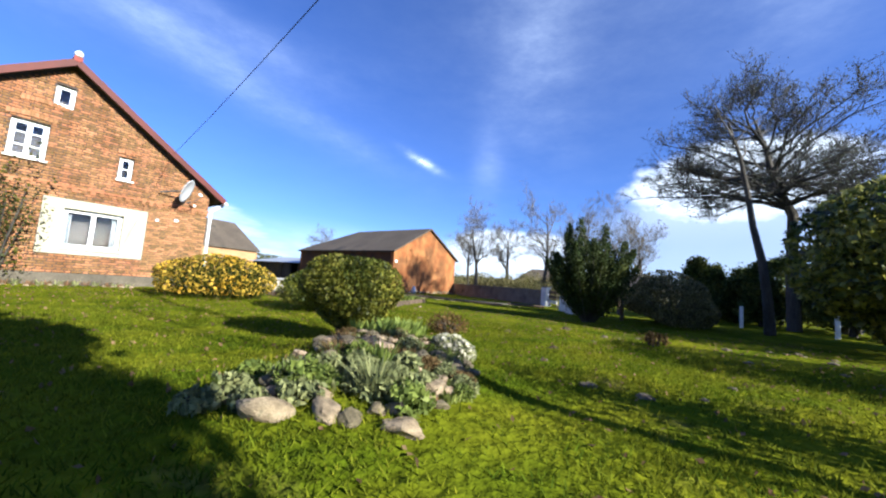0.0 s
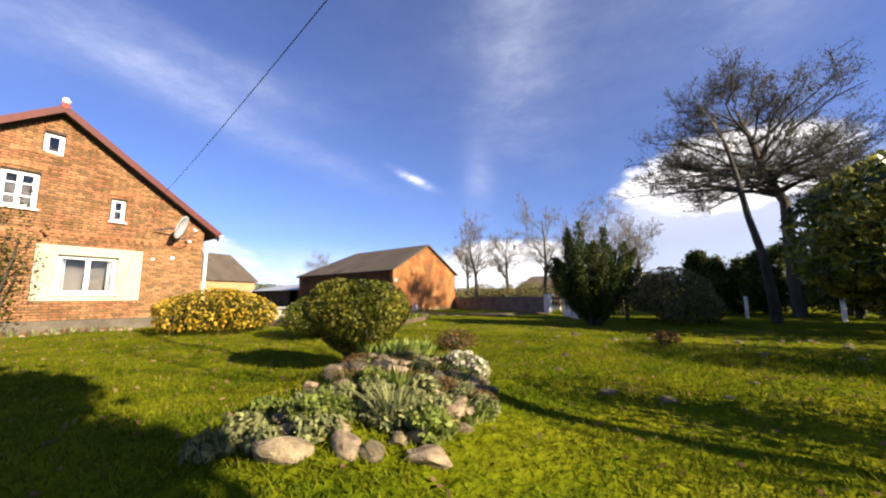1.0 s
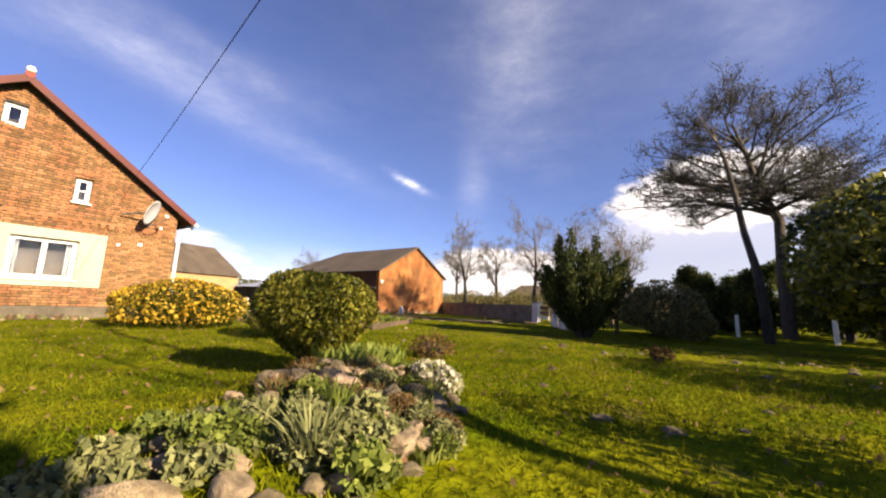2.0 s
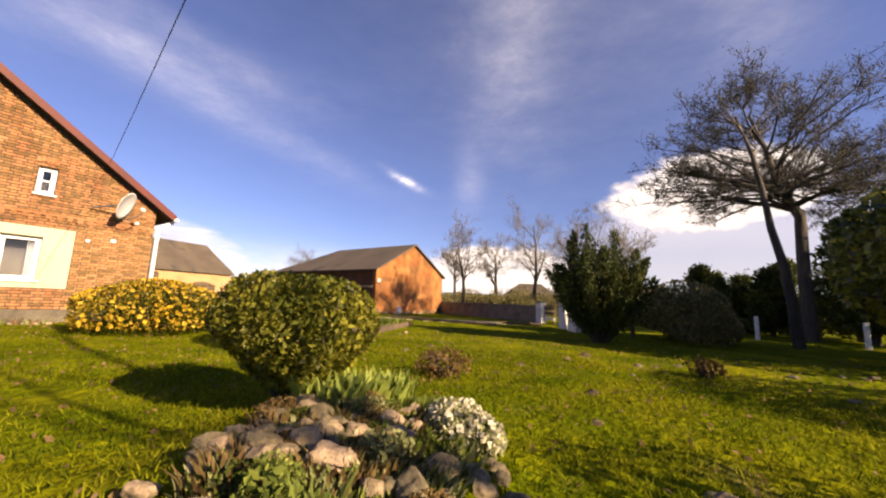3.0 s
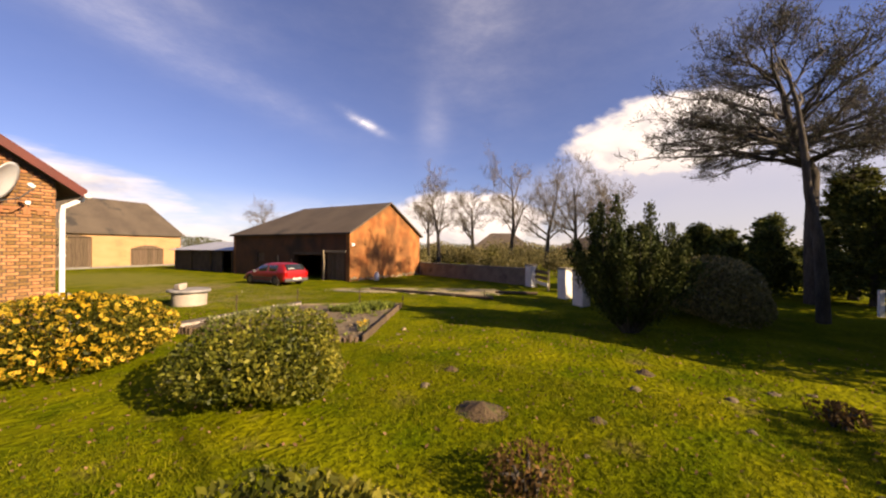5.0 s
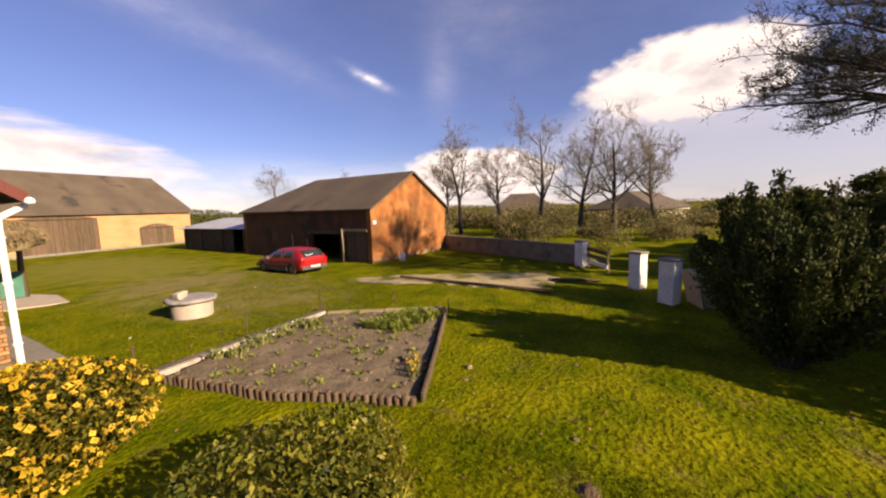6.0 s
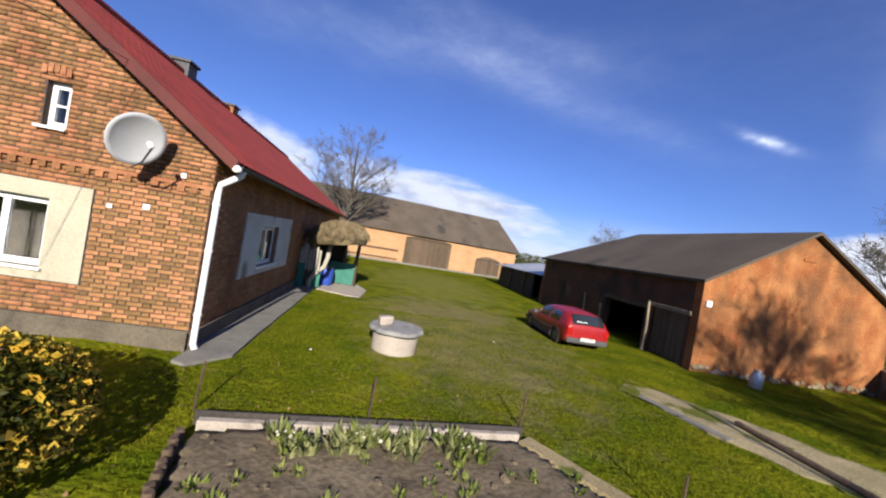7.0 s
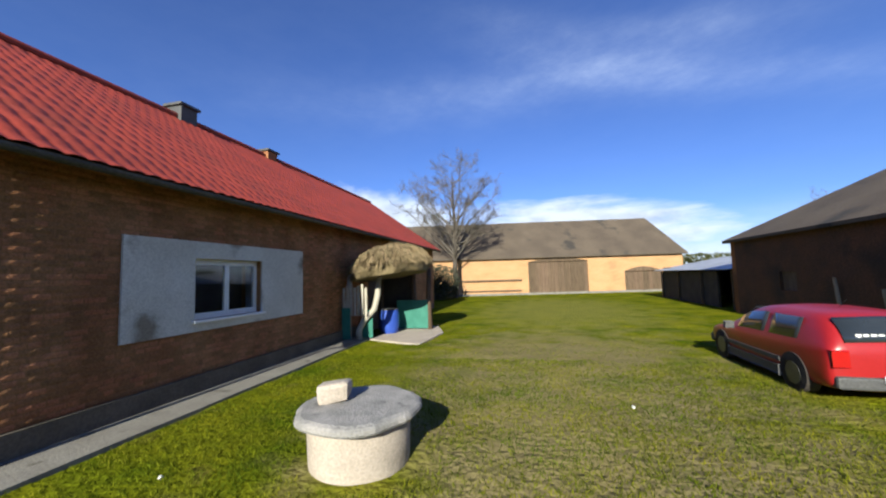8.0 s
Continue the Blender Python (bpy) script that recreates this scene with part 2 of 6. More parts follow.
M = dict(
    slab=mat("pale_slab", (0.395, 0.340, 0.285), (0.33, 0.285, 0.238), 2.5, 45.0, 0.9, 0.4, spots=(0.238, 0.207, 0.167), spot_scale=3.0, spot_soft=0.15, grit=0.6),
    verge=mat("verge_metal", (0.105, 0.022, 0.016), (0.080, 0.018, 0.014), 2.0, 30.0, 0.6, 0.1, spec=0.25, grit=0.3),
    darkbud=leafy("dark_buds", (0.055, 0.062, 0.040), (0.10, 0.105, 0.070), 0.4, 0.8),
    mulch=mat("dark_mulch", (0.066, 0.044, 0.0246), (0.106, 0.0722, 0.0396), 2.5, 30.0, 0.95, 1.0, depth=0.03, spots=(0.0528, 0.0572, 0.0158), spot_at=0.52, spot_scale=4.0, spot_soft=0.15),
    darktwig=mat("dark_twigs", (0.0484, 0.044, 0.0396), (0.0748, 0.066, 0.0572), 2.0, 16.0, 0.9, 0.0),
    russet=leafy("russet_leaves", (0.085, 0.050, 0.018), (0.17, 0.105, 0.036), 0.5, 0.7),
    rust=leafy("rust_leaves", (0.101, 0.0634, 0.0246), (0.176, 0.119, 0.0484), 0.45, 0.7),
    moss=leafy("moss_cushion", (0.0528, 0.0748, 0.0106), (0.088, 0.106, 0.0176), 0.4, 0.8),
    grass=mat("lawn", (0.063, 0.089, 0.0028), (0.155, 0.155, 0.0062), 0.9, 11.0, 1.0, 0.7, spots=(0.125, 0.108, 0.026), spot_at=0.60, spot_scale=1.5, spot_soft=0.16, depth=0.08, spec=0.02),
    blade=leafy("grass_blades", (0.076, 0.111, 0.0034), (0.158, 0.162, 0.0085), 0.5, 0.9),
    soil=mat("soil", (0.118, 0.090, 0.056), (0.158, 0.124, 0.080), 1.5, 16.0, 0.95, 0.7, depth=0.025, spots=(0.085, 0.064, 0.040), spot_at=0.56, spot_scale=5.0, spot_soft=0.14),
    drive=mat("sandy_drive", (0.37, 0.30, 0.17), (0.25, 0.21, 0.11), 1.2, 30.0, 0.95, 0.6, spots=(0.10, 0.112, 0.010), spot_at=0.54, spot_scale=1.1, spot_soft=0.06),
    track=mat("trodden_sand", (0.334, 0.264, 0.141), (0.255, 0.202, 0.106), 1.2, 30.0, 0.95, 0.6, spots=(0.088, 0.106, 0.0176), spot_at=0.60, spot_scale=2.0, spot_soft=0.1),
    concrete=mat("concrete", (0.164, 0.152, 0.132), (0.202, 0.191, 0.167), 2.5, 45.0, 0.9, 0.4, spots=(0.106, 0.0977, 0.082), spot_scale=3.0, grit=0.6),
    plinth=mat("plinth_render", (0.132, 0.11, 0.0792), (0.0924, 0.0774, 0.0563), 2.0, 30.0, 0.9, 0.5, spots=(0.066, 0.0563, 0.0396), spot_scale=2.5, spot_soft=0.15, grit=0.7),
    gardenwall=mat("garden_wall_render", (0.215, 0.182, 0.135), (0.155, 0.130, 0.095), 2.0, 30.0, 0.9, 0.5, spots=(0.085, 0.072, 0.052), spot_at=0.58, spot_scale=1.4, spot_soft=0.15, grit=0.7),
    mortar=mat("mortar", (0.090, 0.066, 0.054), (0.066, 0.048, 0.040), 3.0, 60.0, 0.95, 0.4),
    brick=mat("house_brick", (0.224, 0.095, 0.0396), (0.295, 0.143, 0.0634), 1.4, 50.0, 0.85, 0.4, vary=0.3, island=True, spots=(0.132, 0.0572, 0.0264), spot_scale=3.0, spot_at=0.66, spot_soft=0.12),
    brick_piece=mat("house_brick_piece", (0.235, 0.108, 0.040), (0.35, 0.185, 0.072), 6.0, 50.0, 0.85, 0.4, vary=0.5),
    gable_brick=mat("gable_brick", (0.235, 0.105, 0.040), (0.33, 0.165, 0.066), 1.6, 50.0, 0.85, 0.4, vary=0.42, island=True, spots=(0.15, 0.070, 0.030), spot_scale=2.2, spot_at=0.64, spot_soft=0.15),
    cream=mat("cream_render", (0.43, 0.395, 0.295), (0.37, 0.335, 0.245), 1.5, 60.0, 0.85, 0.3, spots=(0.22, 0.195, 0.145), spot_at=0.63, spot_scale=2.2, spot_soft=0.12, grit=0.6),
    limewash=mat("stained_limewash", (0.62, 0.60, 0.54), (0.52, 0.50, 0.44), 1.2, 40.0, 0.9, 0.4, spots=(0.24, 0.21, 0.165), spot_at=0.60, spot_scale=1.3, spot_soft=0.1, grit=0.6),
    barn=mat("barn_render", (0.238, 0.0774, 0.0229), (0.352, 0.154, 0.0528), 1.5, 18.0, 0.9, 0.5, spots=(0.14, 0.060, 0.022), spot_at=0.44, spot_scale=0.7, spot_soft=0.17, stretch=(1.2, 1.2, 0.8)),
    # darker barn brick for the west wall, its shade painted into the colour
    barn_shaded=mat("barn_shaded_brick", (0.105, 0.048, 0.024), (0.075, 0.040, 0.023), 1.5, 18.0, 0.9, 0.5, spots=(0.045, 0.030, 0.020), spot_at=0.52, spot_scale=0.7, spot_soft=0.15),
    yellow=mat("long_barn_brick", (0.43, 0.258, 0.132), (0.385, 0.220, 0.105), 0.8, 25.0, 0.9, 0.4, spots=(0.317, 0.167, 0.0924), spot_at=0.60, spot_scale=0.8, spot_soft=0.15, stretch=(1, 1, 2.5)),
    redroof=mat("red_sheet_tiles", (0.28, 0.045, 0.028), (0.20, 0.036, 0.025), 1.5, 25.0, 0.6, 0.2, spots=(0.17, 0.040, 0.026), spot_at=0.58, spot_scale=1.1, spot_soft=0.2, spec=0.22, grit=0.5),
    felt=mat("roofing_felt", (0.074, 0.058, 0.044), (0.100, 0.079, 0.058), 0.6, 20.0, 0.9, 0.5, spots=(0.0412, 0.0366, 0.032), spot_scale=0.5, grit=0.7),
    zinc=mat("zinc_sheet", (0.546, 0.563, 0.581), (0.458, 0.475, 0.493), 1.2, 20.0, 0.45, 0.1, metal=0.6, grit=0.4),
    white=mat("white_paint", (0.80, 0.80, 0.78), (0.74, 0.74, 0.71), 3.0, 60.0, 0.45, 0.05, grit=0.2),
    whitewash=mat("whitewash", (0.704, 0.686, 0.634), (0.598, 0.581, 0.528), 3.0, 30.0, 0.85, 0.4, spots=(0.206, 0.194, 0.172), spot_scale=4.0, grit=0.5),
    timber=mat("weathered_timber", (0.0858, 0.0572, 0.0372), (0.126, 0.0889, 0.0572), 2.0, 25.0, 0.85, 0.5, stretch=(6, 6, 0.7), vary=0.2),
    paletimber=mat("pale_timber", (0.286, 0.24, 0.166), (0.229, 0.183, 0.121), 2.0, 25.0, 0.8, 0.3, stretch=(5, 5, 0.8), vary=0.2),
    barkless=mat("barkless_wood", (0.42, 0.39, 0.32), (0.33, 0.305, 0.25), 2.0, 25.0, 0.8, 0.3, stretch=(5, 5, 0.8)),
    freshboard=mat("fresh_boards", (0.458, 0.37, 0.238), (0.387, 0.299, 0.185), 2.0, 25.0, 0.8, 0.2, stretch=(5, 5, 0.8), vary=0.2),
    dark=mat("dark_boards", (0.035, 0.03, 0.028), (0.055, 0.047, 0.04), 2.0, 25.0, 0.85, 0.4),
    green=mat("green_paint", (0.025, 0.13, 0.095), (0.04, 0.17, 0.125), 3.0, 30.0, 0.55, 0.1, grit=0.3),
    blue=mat("blue_plastic", (0.0264, 0.0616, 0.308), (0.0352, 0.0792, 0.37), 3.0, 30.0, 0.4, 0.05, grit=0.2),
    thatch=mat("reed_thatch", (0.19, 0.142, 0.075), (0.26, 0.198, 0.108), 3.0, 60.0, 0.95, 1.0, stretch=(1, 1, 0.4), depth=0.04, vary=0.35, island=True),
    stone=mat("field_stone", (0.20, 0.150, 0.090), (0.37, 0.285, 0.175), 2.5, 18.0, 0.9, 0.8, vary=0.55, spots=(0.0968, 0.0924, 0.0528), spot_at=0.57, spot_scale=5.0, spot_soft=0.15),
    bark=mat("bark", (0.0484, 0.0405, 0.0326), (0.088, 0.0748, 0.0598), 2.0, 16.0, 0.95, 0.9, stretch=(3, 3, 0.6), depth=0.04),
    twig=mat("twigs", (0.114, 0.0977, 0.0801), (0.155, 0.135, 0.109), 2.0, 16.0, 0.9, 0.0),
    boxleaf=leafy("globe_shrub_leaves", (0.085, 0.100, 0.013), (0.32, 0.295, 0.040), 0.7, 0.5, 0.48, 0.25),
    lowleaf=leafy("low_shrub_leaves", (0.060, 0.080, 0.010), (0.24, 0.23, 0.030), 0.75, 0.5, 0.45, 0.25),
    gold=leafy("golden_leaves", (0.0308, 0.0396, 0.00528), (0.106, 0.101, 0.0132), 0.6, 0.5),
    petal=leafy("yellow_petals", (0.52, 0.32, 0.026), (0.62, 0.43, 0.060), 0.35, 0.6),
    tulip=leafy("bulb_leaves", (0.13, 0.18, 0.030), (0.26, 0.29, 0.075), 0.45, 0.5, 0.45),
    bulb=leafy("bright_bulb_leaves", (0.19, 0.26, 0.048), (0.36, 0.40, 0.115), 0.4, 0.5, 0.5),
    grey=leafy("grey_green_leaves", (0.16, 0.18, 0.068), (0.31, 0.31, 0.14), 0.5, 0.7),
    yew=leafy("yew_needles", (0.022, 0.037, 0.010), (0.062, 0.072, 0.018), 0.5, 0.7, 0.15),
    scrub=leafy("olive_scrub", (0.105, 0.095, 0.038), (0.22, 0.19, 0.080), 0.5, 0.7),
    conifer=leafy("conifer_needles", (0.036, 0.058, 0.014), (0.115, 0.125, 0.032), 0.6, 0.7, 0.2),
    cream_bloom=leafy("cream_petals", (0.60, 0.54, 0.40), (0.72, 0.68, 0.56), 0.25, 0.6),
    ivy=leafy("evergreen_leaves", (0.0264, 0.044, 0.00792), (0.132, 0.132, 0.0229), 0.7, 0.4, 0.3, 0.3),
    laurel=leafy("laurel_leaves", (0.045, 0.070, 0.012), (0.30, 0.29, 0.050), 0.8, 0.35, 0.5, 0.6),
    bud=leafy("spring_buds", (0.0641, 0.0764, 0.024), (0.0959, 0.0959, 0.0361), 0.4, 0.7),
    dry=leafy("dry_stalks", (0.172, 0.0977, 0.0515), (0.229, 0.149, 0.0744), 0.4, 0.8),
    car=mat("red_car_paint", (0.273, 0.0114, 0.0132), (0.238, 0.00968, 0.0114), 1.0, 30.0, 0.32, 0.0, spec=0.5, grit=0.15),
    rubber=mat("rubber", (0.02, 0.02, 0.02), (0.03, 0.03, 0.03), 3.0, 30.0, 0.85, 0.2),
    trim=mat("grey_plastic", (0.06, 0.06, 0.062), (0.08, 0.08, 0.08), 3.0, 30.0, 0.6, 0.1),
    chrome=mat("wheel_alloy", (0.141, 0.141, 0.145), (0.106, 0.106, 0.11), 3.0, 30.0, 0.4, 0.0, metal=0.7, grit=0.2),
    lamp=mat("red_lamp_glass", (0.352, 0.0088, 0.0088), (0.299, 0.0088, 0.0088), 3.0, 30.0, 0.15, 0.0, spec=0.6, grit=0.1),
    tinted=mat("tinted_glass", (0.02, 0.025, 0.03), (0.025, 0.03, 0.035), 1.0, 10.0, 0.06, 0.0, spec=0.7, grit=0.1),
    dish=mat("dish_enamel", (0.52, 0.53, 0.54), (0.46, 0.47, 0.48), 2.0, 30.0, 0.4, 0.05, grit=0.15),
    curtain=mat("net_curtain", (0.194, 0.202, 0.22), (0.15, 0.158, 0.176), 8.0, 40.0, 0.9, 0.2, stretch=(3, 3, 0.3)),
    iron=mat("rusty_iron", (0.0528, 0.0352, 0.0264), (0.088, 0.0528, 0.0352), 6.0, 40.0, 0.8, 0.3),
    glass=pane_glass("window_glass"),
)


def worn(material, x, y, rx, ry, turn, tint):
    """Lawn trodden thin over a yard: a ragged stain of one shape."""
    n, l = material.node_tree.nodes, material.node_tree.links
    co = n.new("ShaderNodeTexCoord")
    mp = n.new("ShaderNodeMapping")
    mp.vector_type = "TEXTURE"
    mp.inputs["Location"].default_value, mp.inputs["Rotation"].default_value, mp.inputs["Scale"].default_value = (x, y, 0), (0, 0, radians(turn)), (rx, ry, 1000.0)
    l.new(co.outputs["Object"], mp.inputs["Vector"])
    far = n.new("ShaderNodeVectorMath")
    far.operation = "LENGTH"
    l.new(mp.outputs[0], far.inputs[0])
    ragged = n.new("ShaderNodeTexNoise")
    ragged.inputs["Scale"].default_value, ragged.inputs["Detail"].default_value = 1.6, 7.0
    l.new(co.outputs["Object"], ragged.inputs["Vector"])
    add = n.new("ShaderNodeMath")
    add.operation = "MULTIPLY_ADD"
    l.new(ragged.outputs["Fac"], add.inputs[0])
    add.inputs[1].default_value = 1.6
    l.new(far.outputs["Value"], add.inputs[2])
    r = n.new("ShaderNodeMapRange")
    r.interpolation_type = "SMOOTHSTEP"
    for k, v in zip(("From Min", "From Max", "To Min", "To Max"), (1.2, 2.0, 0.8, 0.0)):
        r.inputs[k].default_value = v
    l.new(add.outputs[0], r.inputs["Value"])
    b = n["Principled BSDF"].inputs["Base Color"]
    mx = n.new("ShaderNodeMix")
    mx.data_type = "RGBA"
    l.new(r.outputs[0], mx.inputs[0])
    l.new(b.links[0].from_socket, mx.inputs["A"])
    mx.inputs["B"].default_value = (*tint, 1)
    l.new(mx.outputs["Result"], b)


worn(M["grass"], 12.9, 20.5, 3.4, 6.0, 0, (0.205, 0.162, 0.085))
worn(M["grass"], 13.6, 33.0, 4.5, 9.0, 0, (0.165, 0.160, 0.035))


# ---- shapes ----
def box(bm, x0, x1, y0, y1, z0, z1, m=None):
    r = bmesh.ops.create_cube(bm, size=1.0)["verts"]
    for v in r:
        v.co = Vector((x0 + (x1 - x0) * (v.co.x + 0.5), y0 + (y1 - y0) * (v.co.y + 0.5), z0 + (z1 - z0) * (v.co.z + 0.5)))
        if m:
            v.co = m @ v.co
    return r


def bevelled(bm, width, segments=2):
    bmesh.ops.bevel(bm, geom=bm.edges[:], offset=width, segments=segments, affect="EDGES", profile=0.6)
    return bm


def tube(bm, points, radii, sides=8, cap=True):
    """A round bar through points, with a radius at each."""
    points = [Vector(p) for p in points]
    rings = []
    for i, p in enumerate(points):
        d = (points[min(i + 1, len(points) - 1)] - points[max(i - 1, 0)]).normalized()
        a = d.orthogonal().normalized()
        if i and rings:
            a = (a0 - d * a0.dot(d)).normalized()
        a0 = a
        c = d.cross(a)
        r = radii[i] if hasattr(radii, "__len__") else radii
        rings.append([bm.verts.new(p + (a * math.cos(k * math.tau / sides) + c * math.sin(k * math.tau / sides)) * r) for k in range(sides)])
    for one, two in zip(rings, rings[1:]):
        for k in range(sides):
            bm.faces.new((one[k], one[(k + 1) % sides], two[(k + 1) % sides], two[k]))
    if cap:
        bm.faces.new(rings[0][::-1])
        bm.faces.new(rings[-1])
    return rings


def lathe(bm, profile, sides=24, at=(0, 0, 0)):
    rings = [[bm.verts.new((at[0] + r * math.cos(k * math.tau / sides), at[1] + r * math.sin(k * math.tau / sides), at[2] + z)) for k in range(sides)] for r, z in profile]
    for one, two in zip(rings, rings[1:]):
        for k in range(sides):
            bm.faces.new((one[k], one[(k + 1) % sides], two[(k + 1) % sides], two[k]))
    bm.faces.new(rings[0][::-1])
    bm.faces.new(rings[-1])


def mesh_of(bm, name, material, smooth=False):
    me = bpy.data.meshes.new(name)
    bmesh.ops.recalc_face_normals(bm, faces=bm.faces[:])
    bm.to_mesh(me)
    bm.free()
    me.materials.append(material)
    if smooth:
        me.shade_smooth()
    return me


def part(name, bm, material, parent, label="", smooth=False):
    ob = new(name, mesh_of(bm, name, material, smooth))
    ob.parent = parent
    if label:
        ob["label"] = label
    return ob


def soup(name, verts, faces, material, smooth=False):
    """A mesh object from arrays: verts (n, 3), faces (m, k)."""
    me = bpy.data.meshes.new(name)
    verts, faces = np.asarray(verts, np.float32), np.asarray(faces, np.int32)
    me.vertices.add(len(verts))
    me.vertices.foreach_set("co", verts.ravel())
    k = faces.shape[1]
    me.loops.add(faces.size)
    me.loops.foreach_set("vertex_index", faces.ravel())
    me.polygons.add(len(faces))
    me.polygons.foreach_set("loop_start", np.arange(0, faces.size, k, dtype=np.int32))
    if smooth:
        me.polygons.foreach_set("use_smooth", np.ones(len(faces), bool))
    me.materials.append(material)
    me.update(calc_edges=True)
    return new(name, me)


def thing(name, x, y, z=0.0, rz=0.0, label="", category="", group="", kind=""):
    ob = new(name)
    ob.matrix_world = pose(x, y, z, 0, 0, rz)
    return tagged(ob, label, category, group, kind)


def structure(name, bm, material, label="", parent=None, smooth=False):
    ob = part(name, bm, material, parent, "", smooth)
    return tagged(ob, label, "", "", "structure")


def leaves(rng, centres, length, width, up=0.3, droop=None, spread=0.35):
    """Pointed leaves, each bent along its middle: arrays of verts and quads."""
    n = len(centres)
    d = rng.normal(size=(n, 3))
    d[:, 2] += up
    d /= np.linalg.norm(d, axis=1)[:, None]
    if droop is not None:
        d = d * spread * 2 + droop
        d /= np.linalg.norm(d, axis=1)[:, None]
    s = np.cross(d, rng.normal(size=(n, 3)))
    s /= np.linalg.norm(s, axis=1)[:, None]
    size = rng.uniform(0.6, 1.3, (n, 1))
    up_ = np.cross(s, d)
    a = centres - d * length * 0.5 * size
    b = centres + s * width * 0.5 * size + up_ * width * 0.15
    c = centres + d * length * 0.5 * size
    e = centres - s * width * 0.5 * size + up_ * width * 0.15
    v = np.stack([a, b, c, e], 1).reshape(-1, 3)
    f = np.arange(4 * n).reshape(-1, 4)
    return v, f


def lumps(rng, n, centre, radii, count=14, rough=0.28, hollow=0.55, square=1.0):
    """Points in the outer part of a lumpy rounded mass."""
    centre, radii = np.array(centre, float), np.array(radii, float)
    bumps = rng.normal(size=(count, 3))
    bumps /= np.linalg.norm(bumps, axis=1)[:, None]
    amp = rng.uniform(-rough, rough, count)
    p = rng.normal(size=(n, 3))
    p /= np.linalg.norm(p, axis=1)[:, None]
    near = np.exp(((p @ bumps.T) - 1) * 9) @ amp
    r = (1 - (1 - hollow) * rng.random(n) ** 1.8) * (1 + near)
    p = np.sign(p) * np.abs(p) ** square
    return centre + p * radii * r[:, None]


# ---- ground ----
def spaced(lo, hi, step, far):
    a = list(np.arange(lo, hi + 1e-6, step))
    out, s = [], step
    while (out[-1] if out else hi) < far:
        s *= 1.6
        out.append((out[-1] if out else hi) + s)
    before, s = [], step
    while (before[-1] if before else lo) > -far:
        s *= 1.6
        before.append((before[-1] if before else lo) - s)
    return np.array(before[::-1] + a + out)


MOUND = (4.0, 3.85)


def ground_z(x, y):
    """Height of the ground: flat, with a hummocky lawn and the mound of the rockery."""
    h = 0.022 * noise.noise((x * 0.9, y * 0.9, 0)) + 0.022 * noise.noise((x * 2.3, y * 2.3, 4)) + 0.012 * noise.noise((x * 4.6, y * 4.6, 9))
    h *= max(0.0, 1 - max(0, math.hypot(x - 10, y - 12) - 24) / 20)
    u, v = (x - MOUND[0]), (y - MOUND[1])
    a, b = (u * 0.8 + v * 0.6) / 1.8, (-u * 0.6 + v * 0.8) / 1.1
    return h - 0.012 + 0.20 * math.exp(-1.4 * (a * a + b * b) ** 1.5)


gx, gy = spaced(-3, 27, 0.11, 1500), spaced(-3, 30, 0.11, 1500)
gv = [(x, y, ground_z(x, y)) for y in gy for x in gx]
nx = len(gx)
gf = [(j * nx + i, j * nx + i + 1, (j + 1) * nx + i + 1, (j + 1) * nx + i) for j in range(len(gy) - 1) for i in range(nx - 1)]
ground = tagged(soup("ground", gv, gf, M["grass"], True), "short mossy spring lawn with bare patches", "lawn", "", "structure")


# ---- walls ----
def wall_mesh(u, w, holes, roof, thick):
    """A wall in the u-w plane with holes (u0, u1, w0, w1), cut under the roof lines (point, normal), thick to +v."""
    bm = bmesh.new()
    us = sorted({*u, *(h[0] for h in holes), *(h[1] for h in holes)})
    ws = sorted({*w, *(h[2] for h in holes), *(h[3] for h in holes)})
    grid = {(i, j): bm.verts.new((a, 0, b)) for i, a in enumerate(us) for j, b in enumerate(ws)}
    for i in range(len(us) - 1):
        for j in range(len(ws) - 1):
            cu, cw = (us[i] + us[i + 1]) / 2, (ws[j] + ws[j + 1]) / 2
            if not any(h[0] < cu < h[1] and h[2] < cw < h[3] for h in holes):
                bm.faces.new((grid[i, j], grid[i + 1, j], grid[i + 1, j + 1], grid[i, j + 1]))
    for point, normal in roof:
        bmesh.ops.bisect_plane(bm, geom=bm.verts[:] + bm.edges[:] + bm.faces[:], plane_co=point, plane_no=normal, clear_outer=True)
    made = bmesh.ops.extrude_face_region(bm, geom=bm.faces[:])["geom"]
    bmesh.ops.translate(bm, vec=(0, thick, 0), verts=[g for g in made if isinstance(g, bmesh.types.BMVert)])
    bmesh.ops.delete(bm, geom=[v for v in bm.verts if not v.link_faces], context="VERTS")
    return bm


def moved(bm, m):
    bmesh.ops.transform(bm, matrix=m, verts=bm.verts[:])
    return bm


